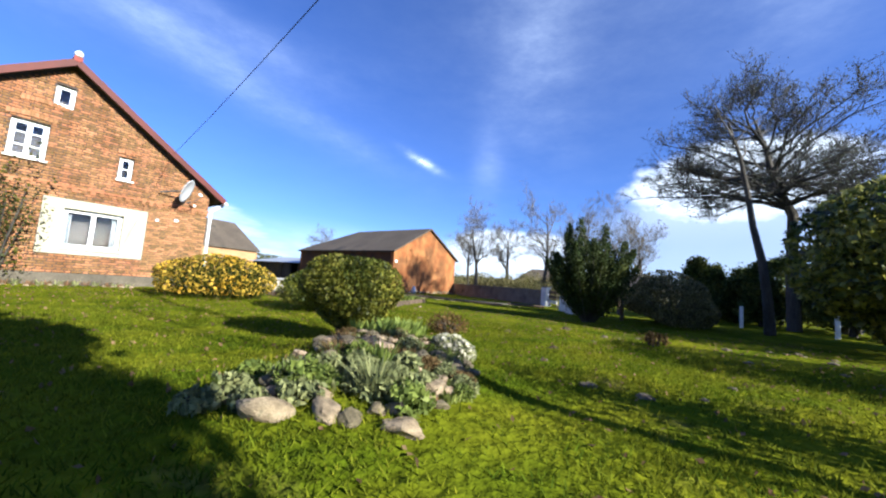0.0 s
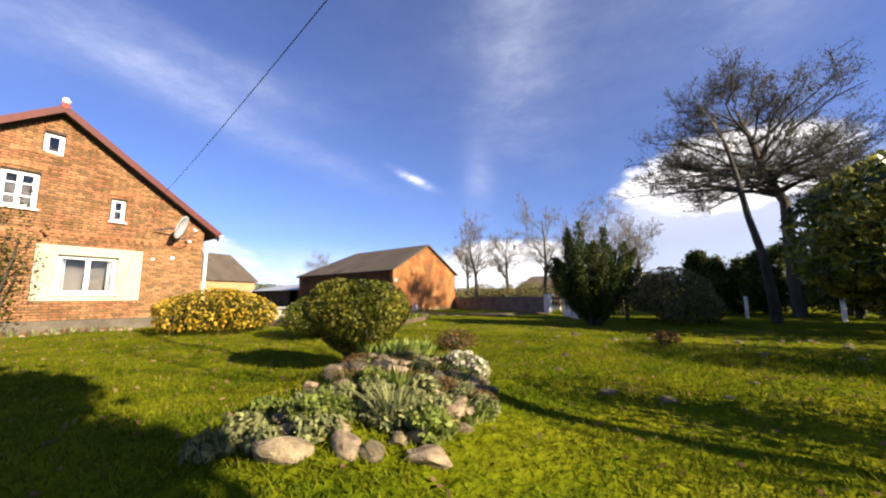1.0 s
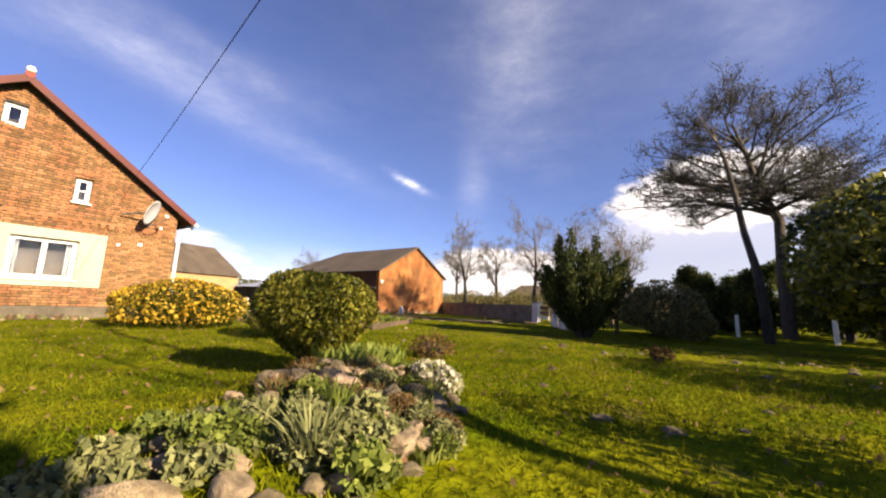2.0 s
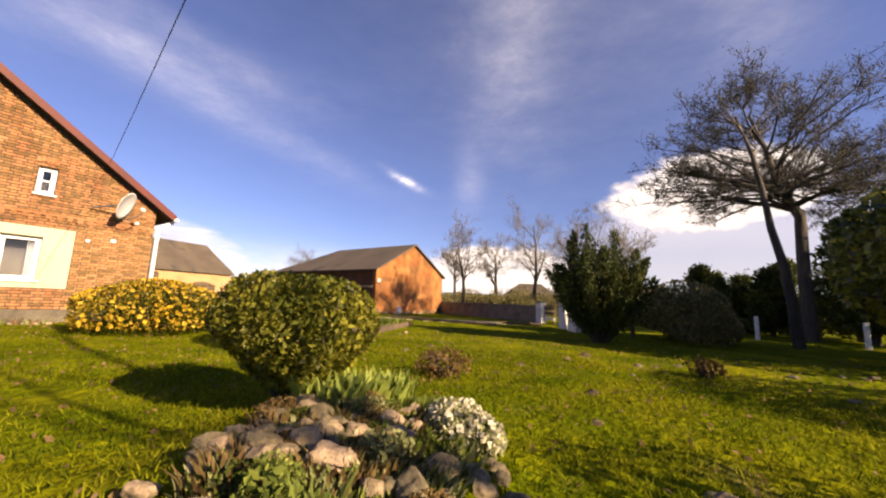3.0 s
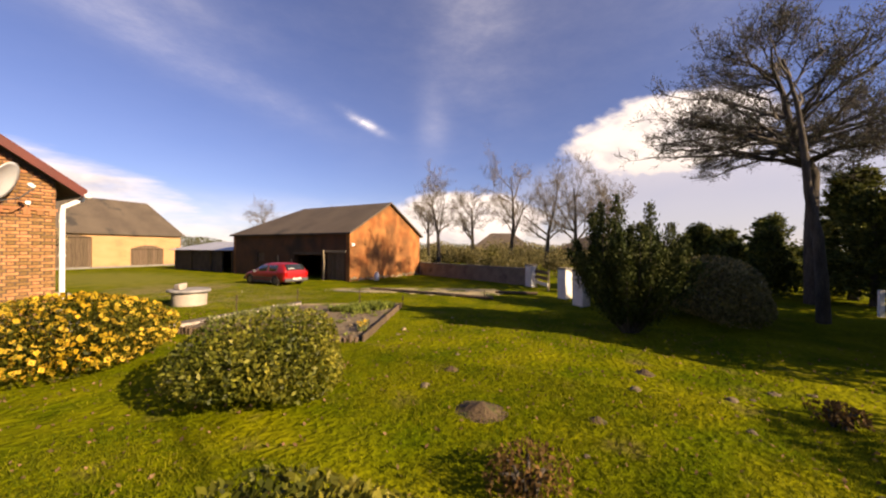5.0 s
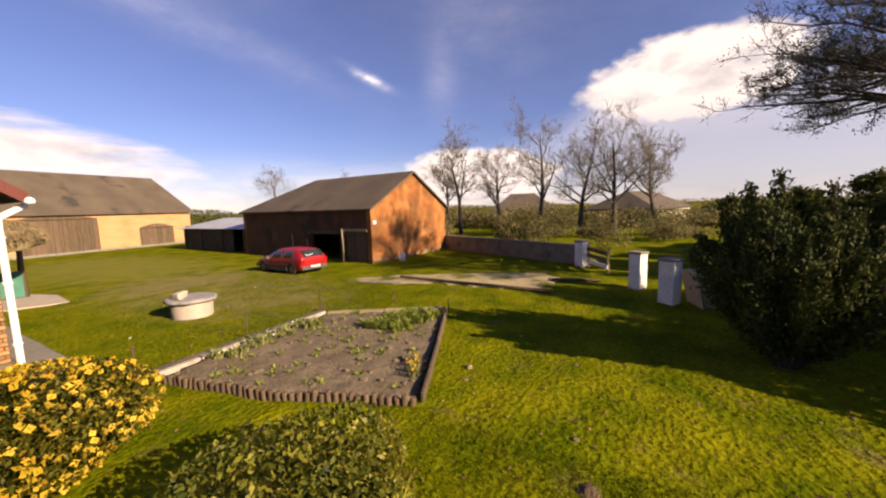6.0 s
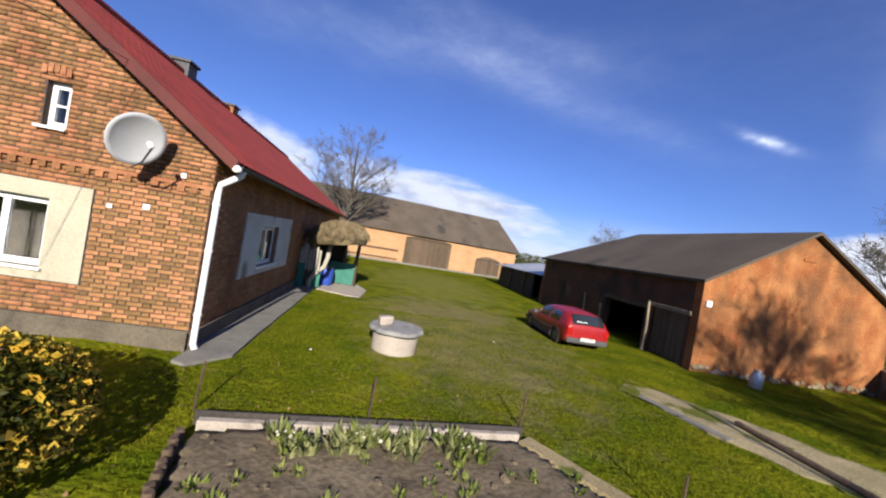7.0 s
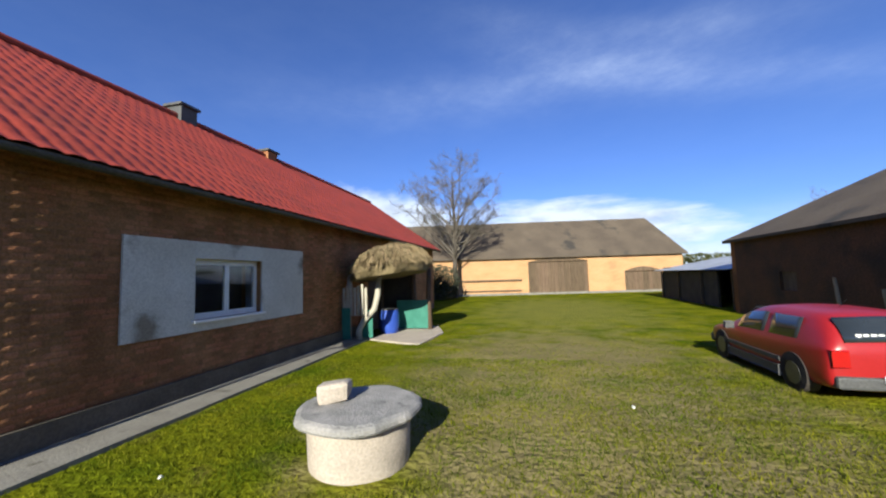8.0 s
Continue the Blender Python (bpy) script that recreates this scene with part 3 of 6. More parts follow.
def bricks_in(u0, u1, w0, w1, inside, long=0.25, high=0.075, gap=0.016, proud=0.012, seed=1):
    """Running-bond brick boxes in the u-w plane, as arrays; inside(u, w) tells where the wall is."""
    rng = np.random.default_rng(seed)
    v, f = [], []
    rows = int((w1 - w0) / high)
    for r in range(rows):
        w = w0 + r * high
        start = u0 - (long * 0.75 if r % 2 else 0)
        edges = [start]
        while edges[-1] < u1:  # stretcher and header by turns
            edges.append(edges[-1] + (long if len(edges) % 2 else long / 2))
        for a, b in zip(edges, edges[1:]):
            a, b = max(a, u0), min(b, u1)
            if not all(inside(p, q) for p in (a + 0.004, (a + b) / 2, b - 0.004) for q in (w + 0.01, w + high - 0.01)):
                # a cut brick beside an opening or under the verge: keep its longest free stretch
                free, best = [], []
                for s in np.linspace(a + 0.004, b - 0.004, 25):
                    free = free + [s] if inside(s, w + 0.01) and inside(s, w + high - 0.01) else []
                    best = free if len(free) > len(best) else best
                if len(best) < 2:
                    continue
                a, b = best[0], best[-1]
            if b - a < 0.04:
                continue
            d = proud * rng.uniform(0.5, 1.4)
            n = len(v)
            a, b, lo, hi = a + gap / 2, b - gap / 2, w + gap / 2, w + high - gap / 2
            e = min(0.003, d)
            v += [(a, 0, lo), (b, 0, lo), (b, 0, hi), (a, 0, hi), (a + e, -d, lo + e), (b - e, -d, lo + e), (b - e, -d, hi - e), (a + e, -d, hi - e)]
            f += [(n + 4, n + 5, n + 6, n + 7), (n, n + 1, n + 5, n + 4), (n + 1, n + 2, n + 6, n + 5), (n + 2, n + 3, n + 7, n + 6), (n + 3, n, n + 4, n + 7)]
    return np.array(v), np.array(f)


# ---- the brick house ----
HX0, HX1, HY0, HY1 = -0.8, 6.95, 16.14, 34.0
RIDGE, EAVE = 6.25, 3.46
MIDX = (HX0 + HX1) / 2
SLOPE = (RIDGE - EAVE) / (HX1 - MIDX)
GABLE_HOLES = [(3.36, 4.66, 1.05, 2.16), (2.12, 2.82, 3.34, 4.36), (4.36, 4.70, 3.28, 4.00), (2.80, 3.20, 4.98, 5.60)]
EAST_HOLES = [(18.95, 20.48, 1.18, 2.20), (25.6, 26.6, 0.15, 2.1)]
slopes = [((MIDX, 0, RIDGE - 0.02), Vector((SLOPE, 0, 1)).normalized()), ((MIDX, 0, RIDGE - 0.02), Vector((-SLOPE, 0, 1)).normalized())]

house = thing("brick_house", 0, 0, 0, 0, "single-storey red brick house with steep red sheet-tile roof", "house")
south = part("gable_wall", moved(wall_mesh([HX0, HX1], [0.0, RIDGE], GABLE_HOLES, slopes, 0.35), pose(0, HY0, 0)), M["mortar"], house, "orange brick gable wall")
east = part("side_wall", moved(wall_mesh([HY0 + 0.36, HY1], [0.0, EAVE], EAST_HOLES, [], 0.35), pose(HX1, 0, 0, 0, 0, 90)), M["brick"], house, "brick side wall in shade")
west = part("side_wall", moved(wall_mesh([HY0 + 0.36, HY1], [0.0, EAVE], [], [], 0.35), pose(HX0 + 0.35, 0, 0, 0, 0, 90)), M["brick"], house)
north = part("gable_wall", moved(wall_mesh([HX0, HX1], [0.0, RIDGE], [], slopes, 0.35), pose(0, HY1 + 0.001, 0)), M["brick"], house)


def under_roof(u, w):
    return w < RIDGE - 0.1 - SLOPE * abs(u - MIDX) and not any(h[0] < u < h[1] and h[2] < w < h[3] for h in GABLE_HOLES)


SURROUND, EAST_SURROUND = (2.92, 5.24, 0.86, 2.42), (17.85, 21.85, 1.0, 2.48)


def in_gable(u, w):
    s = SURROUND
    return under_roof(u, w) and not (s[0] < u < s[1] and s[2] < w < s[3])


def in_side(u, w):
    s = EAST_SURROUND
    h = EAST_HOLES[1]
    return not (s[0] < u < s[1] and s[2] < w < s[3]) and not (h[0] < u < h[1] and h[2] < w < h[3])


for nm, wall, args, m in (("gable_bricks", south, (HX0, HX1, 0.32, RIDGE, in_gable), pose(0, HY0, 0)), ("side_bricks", east, (HY0, HY1, 0.30, EAVE, in_side), pose(HX1, 0, 0, 0, 0, 90))):
    bv, bf = bricks_in(*args, proud=0.017 if wall == south else 0.0005)
    if wall == south:  # the bricks beside the corner are pieces of their own
        boxes = bv.reshape(-1, 8, 3)
        near = (boxes[:, 0, 0] > 5.2) & (boxes[:, 2, 2] < 2.62)
        near_bricks = boxes[near]
        bv = boxes[~near].reshape(-1, 3)
        bf = bf[: len(bv) // 8 * 5]
    turn = np.array(m)
    ob = soup(nm, bv @ turn[:3, :3].T + turn[:3, 3], bf, M["gable_brick"] if wall == south else M["brick"])
    ob.parent = wall
    tagged(ob, "weathered orange bricks in dark mortar", "", "", "stuff")

# painted render panels round the windows, with the opening left free
def surround(name, s, hole, m, parent, material, label):
    bm = wall_mesh([s[0], s[1]], [s[2], s[3]], [hole], [], 0.035)
    part(name, moved(moved(bm, pose(0, -0.034, 0)), m), material, parent, label)


surround("window_surround", SURROUND, GABLE_HOLES[0], pose(0, HY0, 0), house, M["cream"], "cream rendered panel round the window")
surround("window_surround", EAST_SURROUND, EAST_HOLES[0], pose(HX1, 0, 0, 0, 0, 90), house, M["limewash"], "stained whitewashed panel round the window")

# plinth
bm = bmesh.new()
box(bm, HX0 - 0.04, HX1 + 0.04, HY0 - 0.06, HY0 - 0.001, -0.1, 0.32)
box(bm, HX1 + 0.001, HX1 + 0.06, HY0 - 0.06, HY1, -0.1, 0.30)
part("plinth", bm, M["plinth"], house, "grey rendered plinth")

# band of brick dentils under the upper storey
bm = bmesh.new()
box(bm, HX0, HX1 + 0.02, HY0 - 0.05, HY0 - 0.018, 2.74, 2.80)
for k in range(39):
    u = HX0 + 0.03 + k * 0.2
    box(bm, u, u + 0.11, HY0 - 0.048, HY0 - 0.018, 2.64, 2.738)
part("brick_band", bm, M["brick"], house, "projecting brick dentil band")


def casement(name, parent, m, u0, u1, w0, w1, bars=1, muntins=0, curtain=True, sill=True, gap=0.34):
    """A white window in an opening: frame, sashes, panes, sill, curtain behind."""
    win = part(name, moved(wall_mesh([u0, u1], [w0, w1], [(u0 + 0.05, u1 - 0.05, w0 + 0.05, w1 - 0.05)], [], 0.07), m @ pose(0, 0.10, 0)), M["white"], parent, "white window frame")
    n = bars + 1
    step = (u1 - u0 - 0.10) / n
    for k in range(n):
        a, b = u0 + 0.05 + k * step, u0 + 0.05 + (k + 1) * step
        t = min(0.05, step * 0.18)
        hole = (a + t, b - t, w0 + 0.05 + t, w1 - 0.05 - t)
        part("sash", moved(wall_mesh([a + 0.004, b - 0.004], [w0 + 0.054, w1 - 0.054], [hole], [], 0.05), m @ pose(0, 0.085, 0)), M["white"], win)
        bm = bmesh.new()
        box(bm, a + t, b - t, 0.108, 0.114, w0 + 0.05 + t, w1 - 0.05 - t)
        pane = part("pane", moved(bm, m), M["glass"], win)
        pane.visible_shadow = False
        for j in range(muntins):
            q = w0 + (w1 - w0) * (j + 1) / (muntins + 1)
            bm = bmesh.new()
            box(bm, a + t, b - t, 0.092, 0.125, q - 0.014, q + 0.014)
            part("glazing_bar", moved(bm, m), M["white"], win)
    if sill:
        bm = bmesh.new()
        box(bm, u0 - 0.05, u1 + 0.05, -0.09, 0.10, w0 - 0.045, w0 - 0.002)
        part("sill", bevelled(moved(bm, m), 0.008), M["white"], win)
    if curtain:
        for a, b in ((0.0, 0.5 - gap), (0.5 + gap, 1.0)):
            bm = bmesh.new()
            pts = 16
            cols = []
            for k in range(pts + 1):
                u = u0 + (u1 - u0) * (a + (b - a) * k / pts)
                d = 0.22 + 0.02 * math.sin(k * 1.7)
                cols.append((bm.verts.new(m @ Vector((u, d, w0 + 0.03))), bm.verts.new(m @ Vector((u, d, w1 - 0.03)))))
            for p, q in zip(cols, cols[1:]):
                bm.faces.new((p[0], q[0], q[1], p[1]))
            part("curtain", bm, M["curtain"], win, "white net curtain")
        bm = bmesh.new()
        box(bm, u0 - 0.1, u1 + 0.1, 0.55, 0.6, w0 - 0.1, w1 + 0.1)
        part("room_behind", moved(bm, m), M["dark"], win)
    return win


SOUTH_FACE, EAST_FACE = pose(0, HY0, 0), pose(HX1, 0, 0, 0, 0, 90)
casement("window", house, SOUTH_FACE, *GABLE_HOLES[0], bars=1)
casement("window", house, SOUTH_FACE, *GABLE_HOLES[1], bars=1, muntins=2)
casement("window", house, SOUTH_FACE, *GABLE_HOLES[2], bars=0, muntins=1)
casement("window", house, SOUTH_FACE, *GABLE_HOLES[3], bars=0, muntins=0, sill=False)
casement("window", house, EAST_FACE, *EAST_HOLES[0], bars=1, gap=0.40)
bm = bmesh.new()
box(bm, 25.6, 26.6, 0.1, 0.15, 0.15, 2.1)
part("door", moved(bm, EAST_FACE), M["timber"], house, "brown timber door")

# brick arches over the attic windows
for u0, u1, w in ((2.0, 2.94, 4.42), (4.28, 4.78, 4.08), (2.2, 3.1, 4.86)):
    bm = bmesh.new()
    n = int((u1 - u0) / 0.085)
    for k in range(n):
        u = u0 + k * 0.085
        rise = 0.05 * math.sin(math.pi * (k + 0.5) / n)
        box(bm, u, u + 0.072, HY0 - 0.045, HY0 - 0.014, w + rise, w + rise + 0.13)
    part("brick_arch", bm, M["brick"], house)


# roof: sheet tiles with rounded rolls and a step at each course
def tiled_slope(y0, y1, run, sign, seed):
    nu, nv = int((y1 - y0) / 0.032), 42
    length = math.hypot(run, run * SLOPE)
    ys = np.linspace(y0, y1, nu)
    v = []
    for j in range(nv + 1):
        s = j / nv * length
        course = (s / 0.36) % 1.0
        h = 0.03 * course + 0.028 * np.abs(np.sin(ys * math.pi / 0.22)) ** 0.8
        x = MIDX + sign * (s / length * run)
        z = RIDGE + 0.08 - s / length * run * SLOPE
        v.append(np.stack([np.full(nu, x) + sign * h * 0.6, ys, z + h * 0.8], 1))
    v = np.concatenate(v)
    f = [(j * nu + i, j * nu + i + 1, (j + 1) * nu + i + 1, (j + 1) * nu + i) for j in range(nv) for i in range(nu - 1)]
    return v, f


RUN = HX1 - MIDX + 0.38
roof_deck = bmesh.new()
for sgn in (1, -1):
    a = [roof_deck.verts.new((MIDX + sgn * q, y, RIDGE + d - q * SLOPE)) for y in (HY0 - 0.28, HY1 + 0.28) for q, d in ((0, 0.07), (RUN, 0.07), (RUN, 0.0), (0, 0.0))]
    for q in ((0, 1, 5, 4), (2, 3, 7, 6), (1, 2, 6, 5), (0, 4, 7, 3), (0, 3, 2, 1), (4, 5, 6, 7)):
        roof_deck.faces.new([a[k] for k in q])
roof = part("roof", roof_deck, M["timber"], house, "red sheet-tile roof on boarding")
for sgn in (1, -1):
    v, f = tiled_slope(HY0 - 0.32, HY1 + 0.32, RUN + 0.05, sgn, 1)
    t = soup("roof_tiles", v, f, M["redroof"], True)
    t.parent = roof
    t["label"] = "rows of rounded red metal roof tiles"
for y in (HY0 - 0.33, HY1 + 0.30):
    for sgn in (1, -1):
        bm = bmesh.new()
        a = [bm.verts.new((MIDX + sgn * q, yy, RIDGE + d - q * SLOPE)) for yy in (y, y + 0.03) for q, d in ((0, 0.15), (RUN + 0.06, 0.15), (RUN + 0.06, -0.07), (0, -0.07))]
        for q in ((0, 1, 5, 4), (2, 3, 7, 6), (1, 2, 6, 5), (0, 4, 7, 3), (0, 3, 2, 1), (4, 5, 6, 7)):
            bm.faces.new([a[k] for k in q])
        part("verge_board", bm, M["verge"], roof, "dark red metal verge")
bm = bmesh.new()
tube(bm, [(MIDX, HY0 - 0.34, RIDGE + 0.13), (MIDX, HY1 + 0.33, RIDGE + 0.13)], 0.10, 10)
part("ridge_cap", bm, M["redroof"], roof)
bm = bmesh.new()
lathe(bm, [(0.05, 0), (0.09, 0.03), (0.1, 0.1), (0.06, 0.16), (0.01, 0.18)], 12, (MIDX, HY0 - 0.3, RIDGE + 0.18))
part("finial", bm, M["white"], roof, "pale ridge end cap", True)
for y, hgt in ((21.8, 0.42), (25.2, 0.28)):
    bm = bmesh.new()
    box(bm, MIDX - 0.3, MIDX + 0.2, y, y + 0.5, RIDGE - 0.2, RIDGE + hgt)
    chimney = part("chimney", bevelled(bm, 0.015), M["trim"] if y < 24 else M["brick"], house, "short dark chimney with flat cap" if y < 24 else "short brick chimney with dark cap")
    bm = bmesh.new()
    box(bm, MIDX - 0.36, MIDX + 0.26, y - 0.06, y + 0.56, RIDGE + hgt + 0.001, RIDGE + hgt + 0.07)
    part("chimney_cap", bm, M["trim"], chimney)

# junction boxes on the gable, white cap at the gutter end (no lamp)
for x, z, w, h in ((5.5, 2.2, 0.04, 0.035), (6.03, 2.28, 0.055, 0.045), (6.5, 2.9, 0.04, 0.04)):
    bm = bmesh.new()
    box(bm, x - w, x + w, HY0 - 0.055, HY0 - 0.016, z - h, z + h)
    part("junction_box", bevelled(bm, 0.01), M["white"], house, "small pale junction box")
bm = bmesh.new()
lathe(bm, [(0.02, 0), (0.06, 0.01), (0.075, 0.05), (0.05, 0.10), (0.02, 0.12)], 14, (MIDX + RUN + 0.07, HY0 - 0.33, RIDGE - 0.10 - RUN * SLOPE))
part("eave_lamp", bm, M["white"], house, "small white cap at the gutter end", True)

# gutter and downpipe
bm = bmesh.new()
gxx, gz = MIDX + RUN + 0.07, RIDGE + 0.02 - RUN * SLOPE
prof = [(math.cos(a) * 0.07, math.sin(a) * 0.07) for a in np.linspace(math.pi, math.tau, 9)]
rows_ = [[bm.verts.new((gxx + p, y, gz + q)) for p, q in prof] for y in (HY0 - 0.3, HY1 + 0.3)]
for k in range(8):
    bm.faces.new((rows_[0][k], rows_[0][k + 1], rows_[1][k + 1], rows_[1][k]))
g = part("gutter", bm, M["trim"], house, "dark half-round gutter")
g.modifiers.new("thick", "SOLIDIFY").thickness = 0.008
bm = bmesh.new()
tube(bm, [(gxx, HY0 - 0.06, gz - 0.05), (gxx - 0.02, HY0 - 0.06, gz - 0.14), (HX1 + 0.12, HY0 - 0.02, gz - 0.34), (HX1 + 0.10, HY0 - 0.02, gz - 0.5), (HX1 + 0.10, HY0 - 0.02, 0.12), (HX1 + 0.16, HY0 - 0.06, 0.03)], 0.052, 12)
pipe = part("downpipe", bm, M["white"], house, "white downpipe at the house corner", True)
for z in (0.6, 1.7, 2.5):
    bm = bmesh.new()
    lathe(bm, [(0.062, 0), (0.066, 0.02), (0.062, 0.04)], 12, (HX1 + 0.10, HY0 - 0.02, z))
    part("pipe_clip", bm, M["white"], pipe)


# ---- the other buildings ----
def gabled(name, x, y, rz, wide, long, eave, ridge, wall_mat, roof_mat, label, hips=(0.0, 0.0), holes_front=(), holes_side=(), over=0.3, side_mat=None):
    """A building whose ridge runs along its own y; hips: how far the ridge stops short at the near and far end; holes_front in the x wall at y = 0, holes_side in the wall at x = 0."""
    b = thing(name, x, y, 0, rz, label, "barn")
    mid, slope = wide / 2, (ridge - eave) / (wide / 2)
    cut = [((mid, 0, ridge - 0.05), Vector((slope, 0, 1)).normalized()), ((mid, 0, ridge - 0.05), Vector((-slope, 0, 1)).normalized())]
    for hip, at, holes in ((hips[0], 0.0, holes_front), (hips[1], long - 0.3, ())):
        top = eave if hip > 0 else ridge
        part("end_wall", moved(wall_mesh([0, wide], [-0.1, top], holes, [] if hip > 0 else cut, 0.3), pose(0, at, 0)), wall_mat, b)
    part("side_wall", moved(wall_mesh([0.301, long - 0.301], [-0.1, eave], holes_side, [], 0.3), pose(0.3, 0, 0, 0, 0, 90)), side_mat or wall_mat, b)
    part("side_wall", moved(wall_mesh([0.301, long - 0.301], [-0.1, eave], (), [], 0.3), pose(wide, 0, 0, 0, 0, 90)), wall_mat, b)
    bm = bmesh.new()
    ends = [(-over if h == 0 else h) for h in hips]
    ze, t = eave - over * slope + 0.02, 0.10
    lay = []
    for dz in (t, 0.0):
        yn = -over
        yf = long + over
        c = [(-over, yn, ze), (wide + over, yn, ze), (wide + over, yf, ze), (-over, yf, ze), (mid, ends[0], ridge), (mid, long - ends[1], ridge)]
        lay.append([bm.verts.new((p, q, r + dz)) for p, q, r in c])
    up, dn = lay
    for f in ((0, 3, 5, 4), (2, 1, 4, 5)):
        bm.faces.new([up[k] for k in f])
        bm.faces.new([dn[k] for k in f[::-1]])
    for h, f in ((hips[0], (1, 0, 4)), (hips[1], (3, 2, 5))):
        if h > 0:
            bm.faces.new([up[k] for k in f])
            bm.faces.new([dn[k] for k in f[::-1]])
    rim = [(0, 3), (2, 1)] + ([(1, 0)] if hips[0] else [(0, 4), (4, 1)]) + ([(3, 2)] if hips[1] else [(3, 5), (5, 2)])
    for p, q in rim:
        bm.faces.new((up[p], up[q], dn[q], dn[p]))
    part("roof", bm, roof_mat, b, "dark felt roof")
    return b


barn = gabled("brick_barn", 19.95, 19.15, -2.0, 7.3, 12.0, 2.87, 4.95, M["barn"], M["felt"], "weathered orange brick barn with dark felt roof", hips=(0.0, 3.4), over=0.2, holes_side=[(0.45, 2.0, -0.1, 1.65), (2.4, 5.0, -0.1, 1.5), (8.2, 9.0, 1.0, 1.6)], side_mat=M["barn_shaded"])
long_barn = gabled("long_barn", 24.8, 47.9, 100, 7.4, 27.0, 3.3, 6.55, M["yellow"], M["felt"], "long pale brick barn with arched plank gates", hips=(1.0, 2.4), holes_side=[(7.75, 12.7, -0.1, 2.75), (1.75, 4.75, -0.1, 1.75)])


# ---- barn details ----
def planks(parent, m, u0, u1, w0, w1, v0, v1, n, material, name="plank", arch=0.0):
    """Upright boards side by side, each its own piece."""
    for k in range(n):
        a, b = u0 + (u1 - u0) * k / n, u0 + (u1 - u0) * (k + 1) / n
        top = w1 + arch * math.sin(math.pi * (k + 0.5) / n) if arch else w1
        bm = bmesh.new()
        box(bm, a + 0.006, b - 0.006, v0 + 0.006 * (k % 3), v1, w0, top, m)
        part(name, bm, material, parent)


def plank_door(parent, u0, u1, w1, material, inset=0.08, n=8, arch=0.0, label="brown plank door"):
    bm = bmesh.new()
    box(bm, u0 + 0.05, u1 - 0.05, inset + 0.075, inset + 0.11, 0.35, 0.47, FACE)
    d = part("door", bm, material, parent, label)
    bm = bmesh.new()
    box(bm, u0 + 0.05, u1 - 0.05, inset + 0.075, inset + 0.11, w1 - 0.35, w1 - 0.23, FACE)
    part("cross_rail", bm, material, d)
    planks(d, FACE, u0 + 0.02, u1 - 0.02, 0.02, w1 - 0.02, inset, inset + 0.07, n, material, arch=arch)
    return d


FACE = pose(0.0, 0, 0, 0, 0, 90) @ Matrix.Diagonal((1, -1, 1, 1))
plank_door(barn, 0.45, 2.0, 1.65, M["timber"], label="weathered plank door")
for u, h, lab in ((2.08, 1.85, "pale door post"), (5.1, 1.2, "pale leaning post"), (6.5, 1.45, "pale timber post")):
    bm = bmesh.new()
    tube(bm, [(-0.12, u, -0.05), (-0.10, u - 0.03, h * 0.5), (-0.12, u + 0.02, h)], [0.05, 0.045, 0.04], 8)
    part("post", bm, M["paletimber"], barn, lab)
bm = bmesh.new()
box(bm, -0.04, 0.12, 0.3, 2.15, 1.66, 1.80)
part("lintel", bevelled(bm, 0.01), M["paletimber"], barn)
bm = bmesh.new()
box(bm, -0.03, 0.12, 2.3, 5.1, 1.51, 1.66)
part("lintel", bevelled(bm, 0.01), M["timber"], barn)
bm = bmesh.new()
box(bm, 0.08, 0.12, 8.2, 9.0, 1.0, 1.6)
part("shutter", bm, M["timber"], barn)
bm = bmesh.new()
box(bm, 3.45, 3.85, 0.05, 0.10, 3.55, 4.05)
part("loft_hatch", bm, M["dark"], barn)
bm = bmesh.new()
box(bm, 3.4, 3.9, -0.03, 0.06, 4.06, 4.14)
part("hatch_lintel", bm, M["barn"], barn)
bm = bmesh.new()
box(bm, 0.12, 0.32, -0.08, -0.002, 2.05, 2.25)
part("wall_lamp", bevelled(bm, 0.02), M["white"], barn, "white lamp on the barn corner")
# pale stones along the foot of the gable
rngb = random.Random(5)
for k in range(32):
    bm = bmesh.new()
    bmesh.ops.create_icosphere(bm, subdivisions=2, radius=rngb.uniform(0.06, 0.13))
    at_ = Vector((0.1 + k * 0.225 + rngb.uniform(-0.08, 0.08), -0.03, rngb.uniform(0.0, 0.16)))
    for v in bm.verts:
        v.co *= 1 + 0.35 * noise.noise(v.co * 9 + Vector((k, 0, 0)))
        v.co = Vector((v.co.x * 1.3, v.co.y * 0.5, v.co.z * 0.85)) + at_
    part("foot_stone", bm, M["stone"], barn)

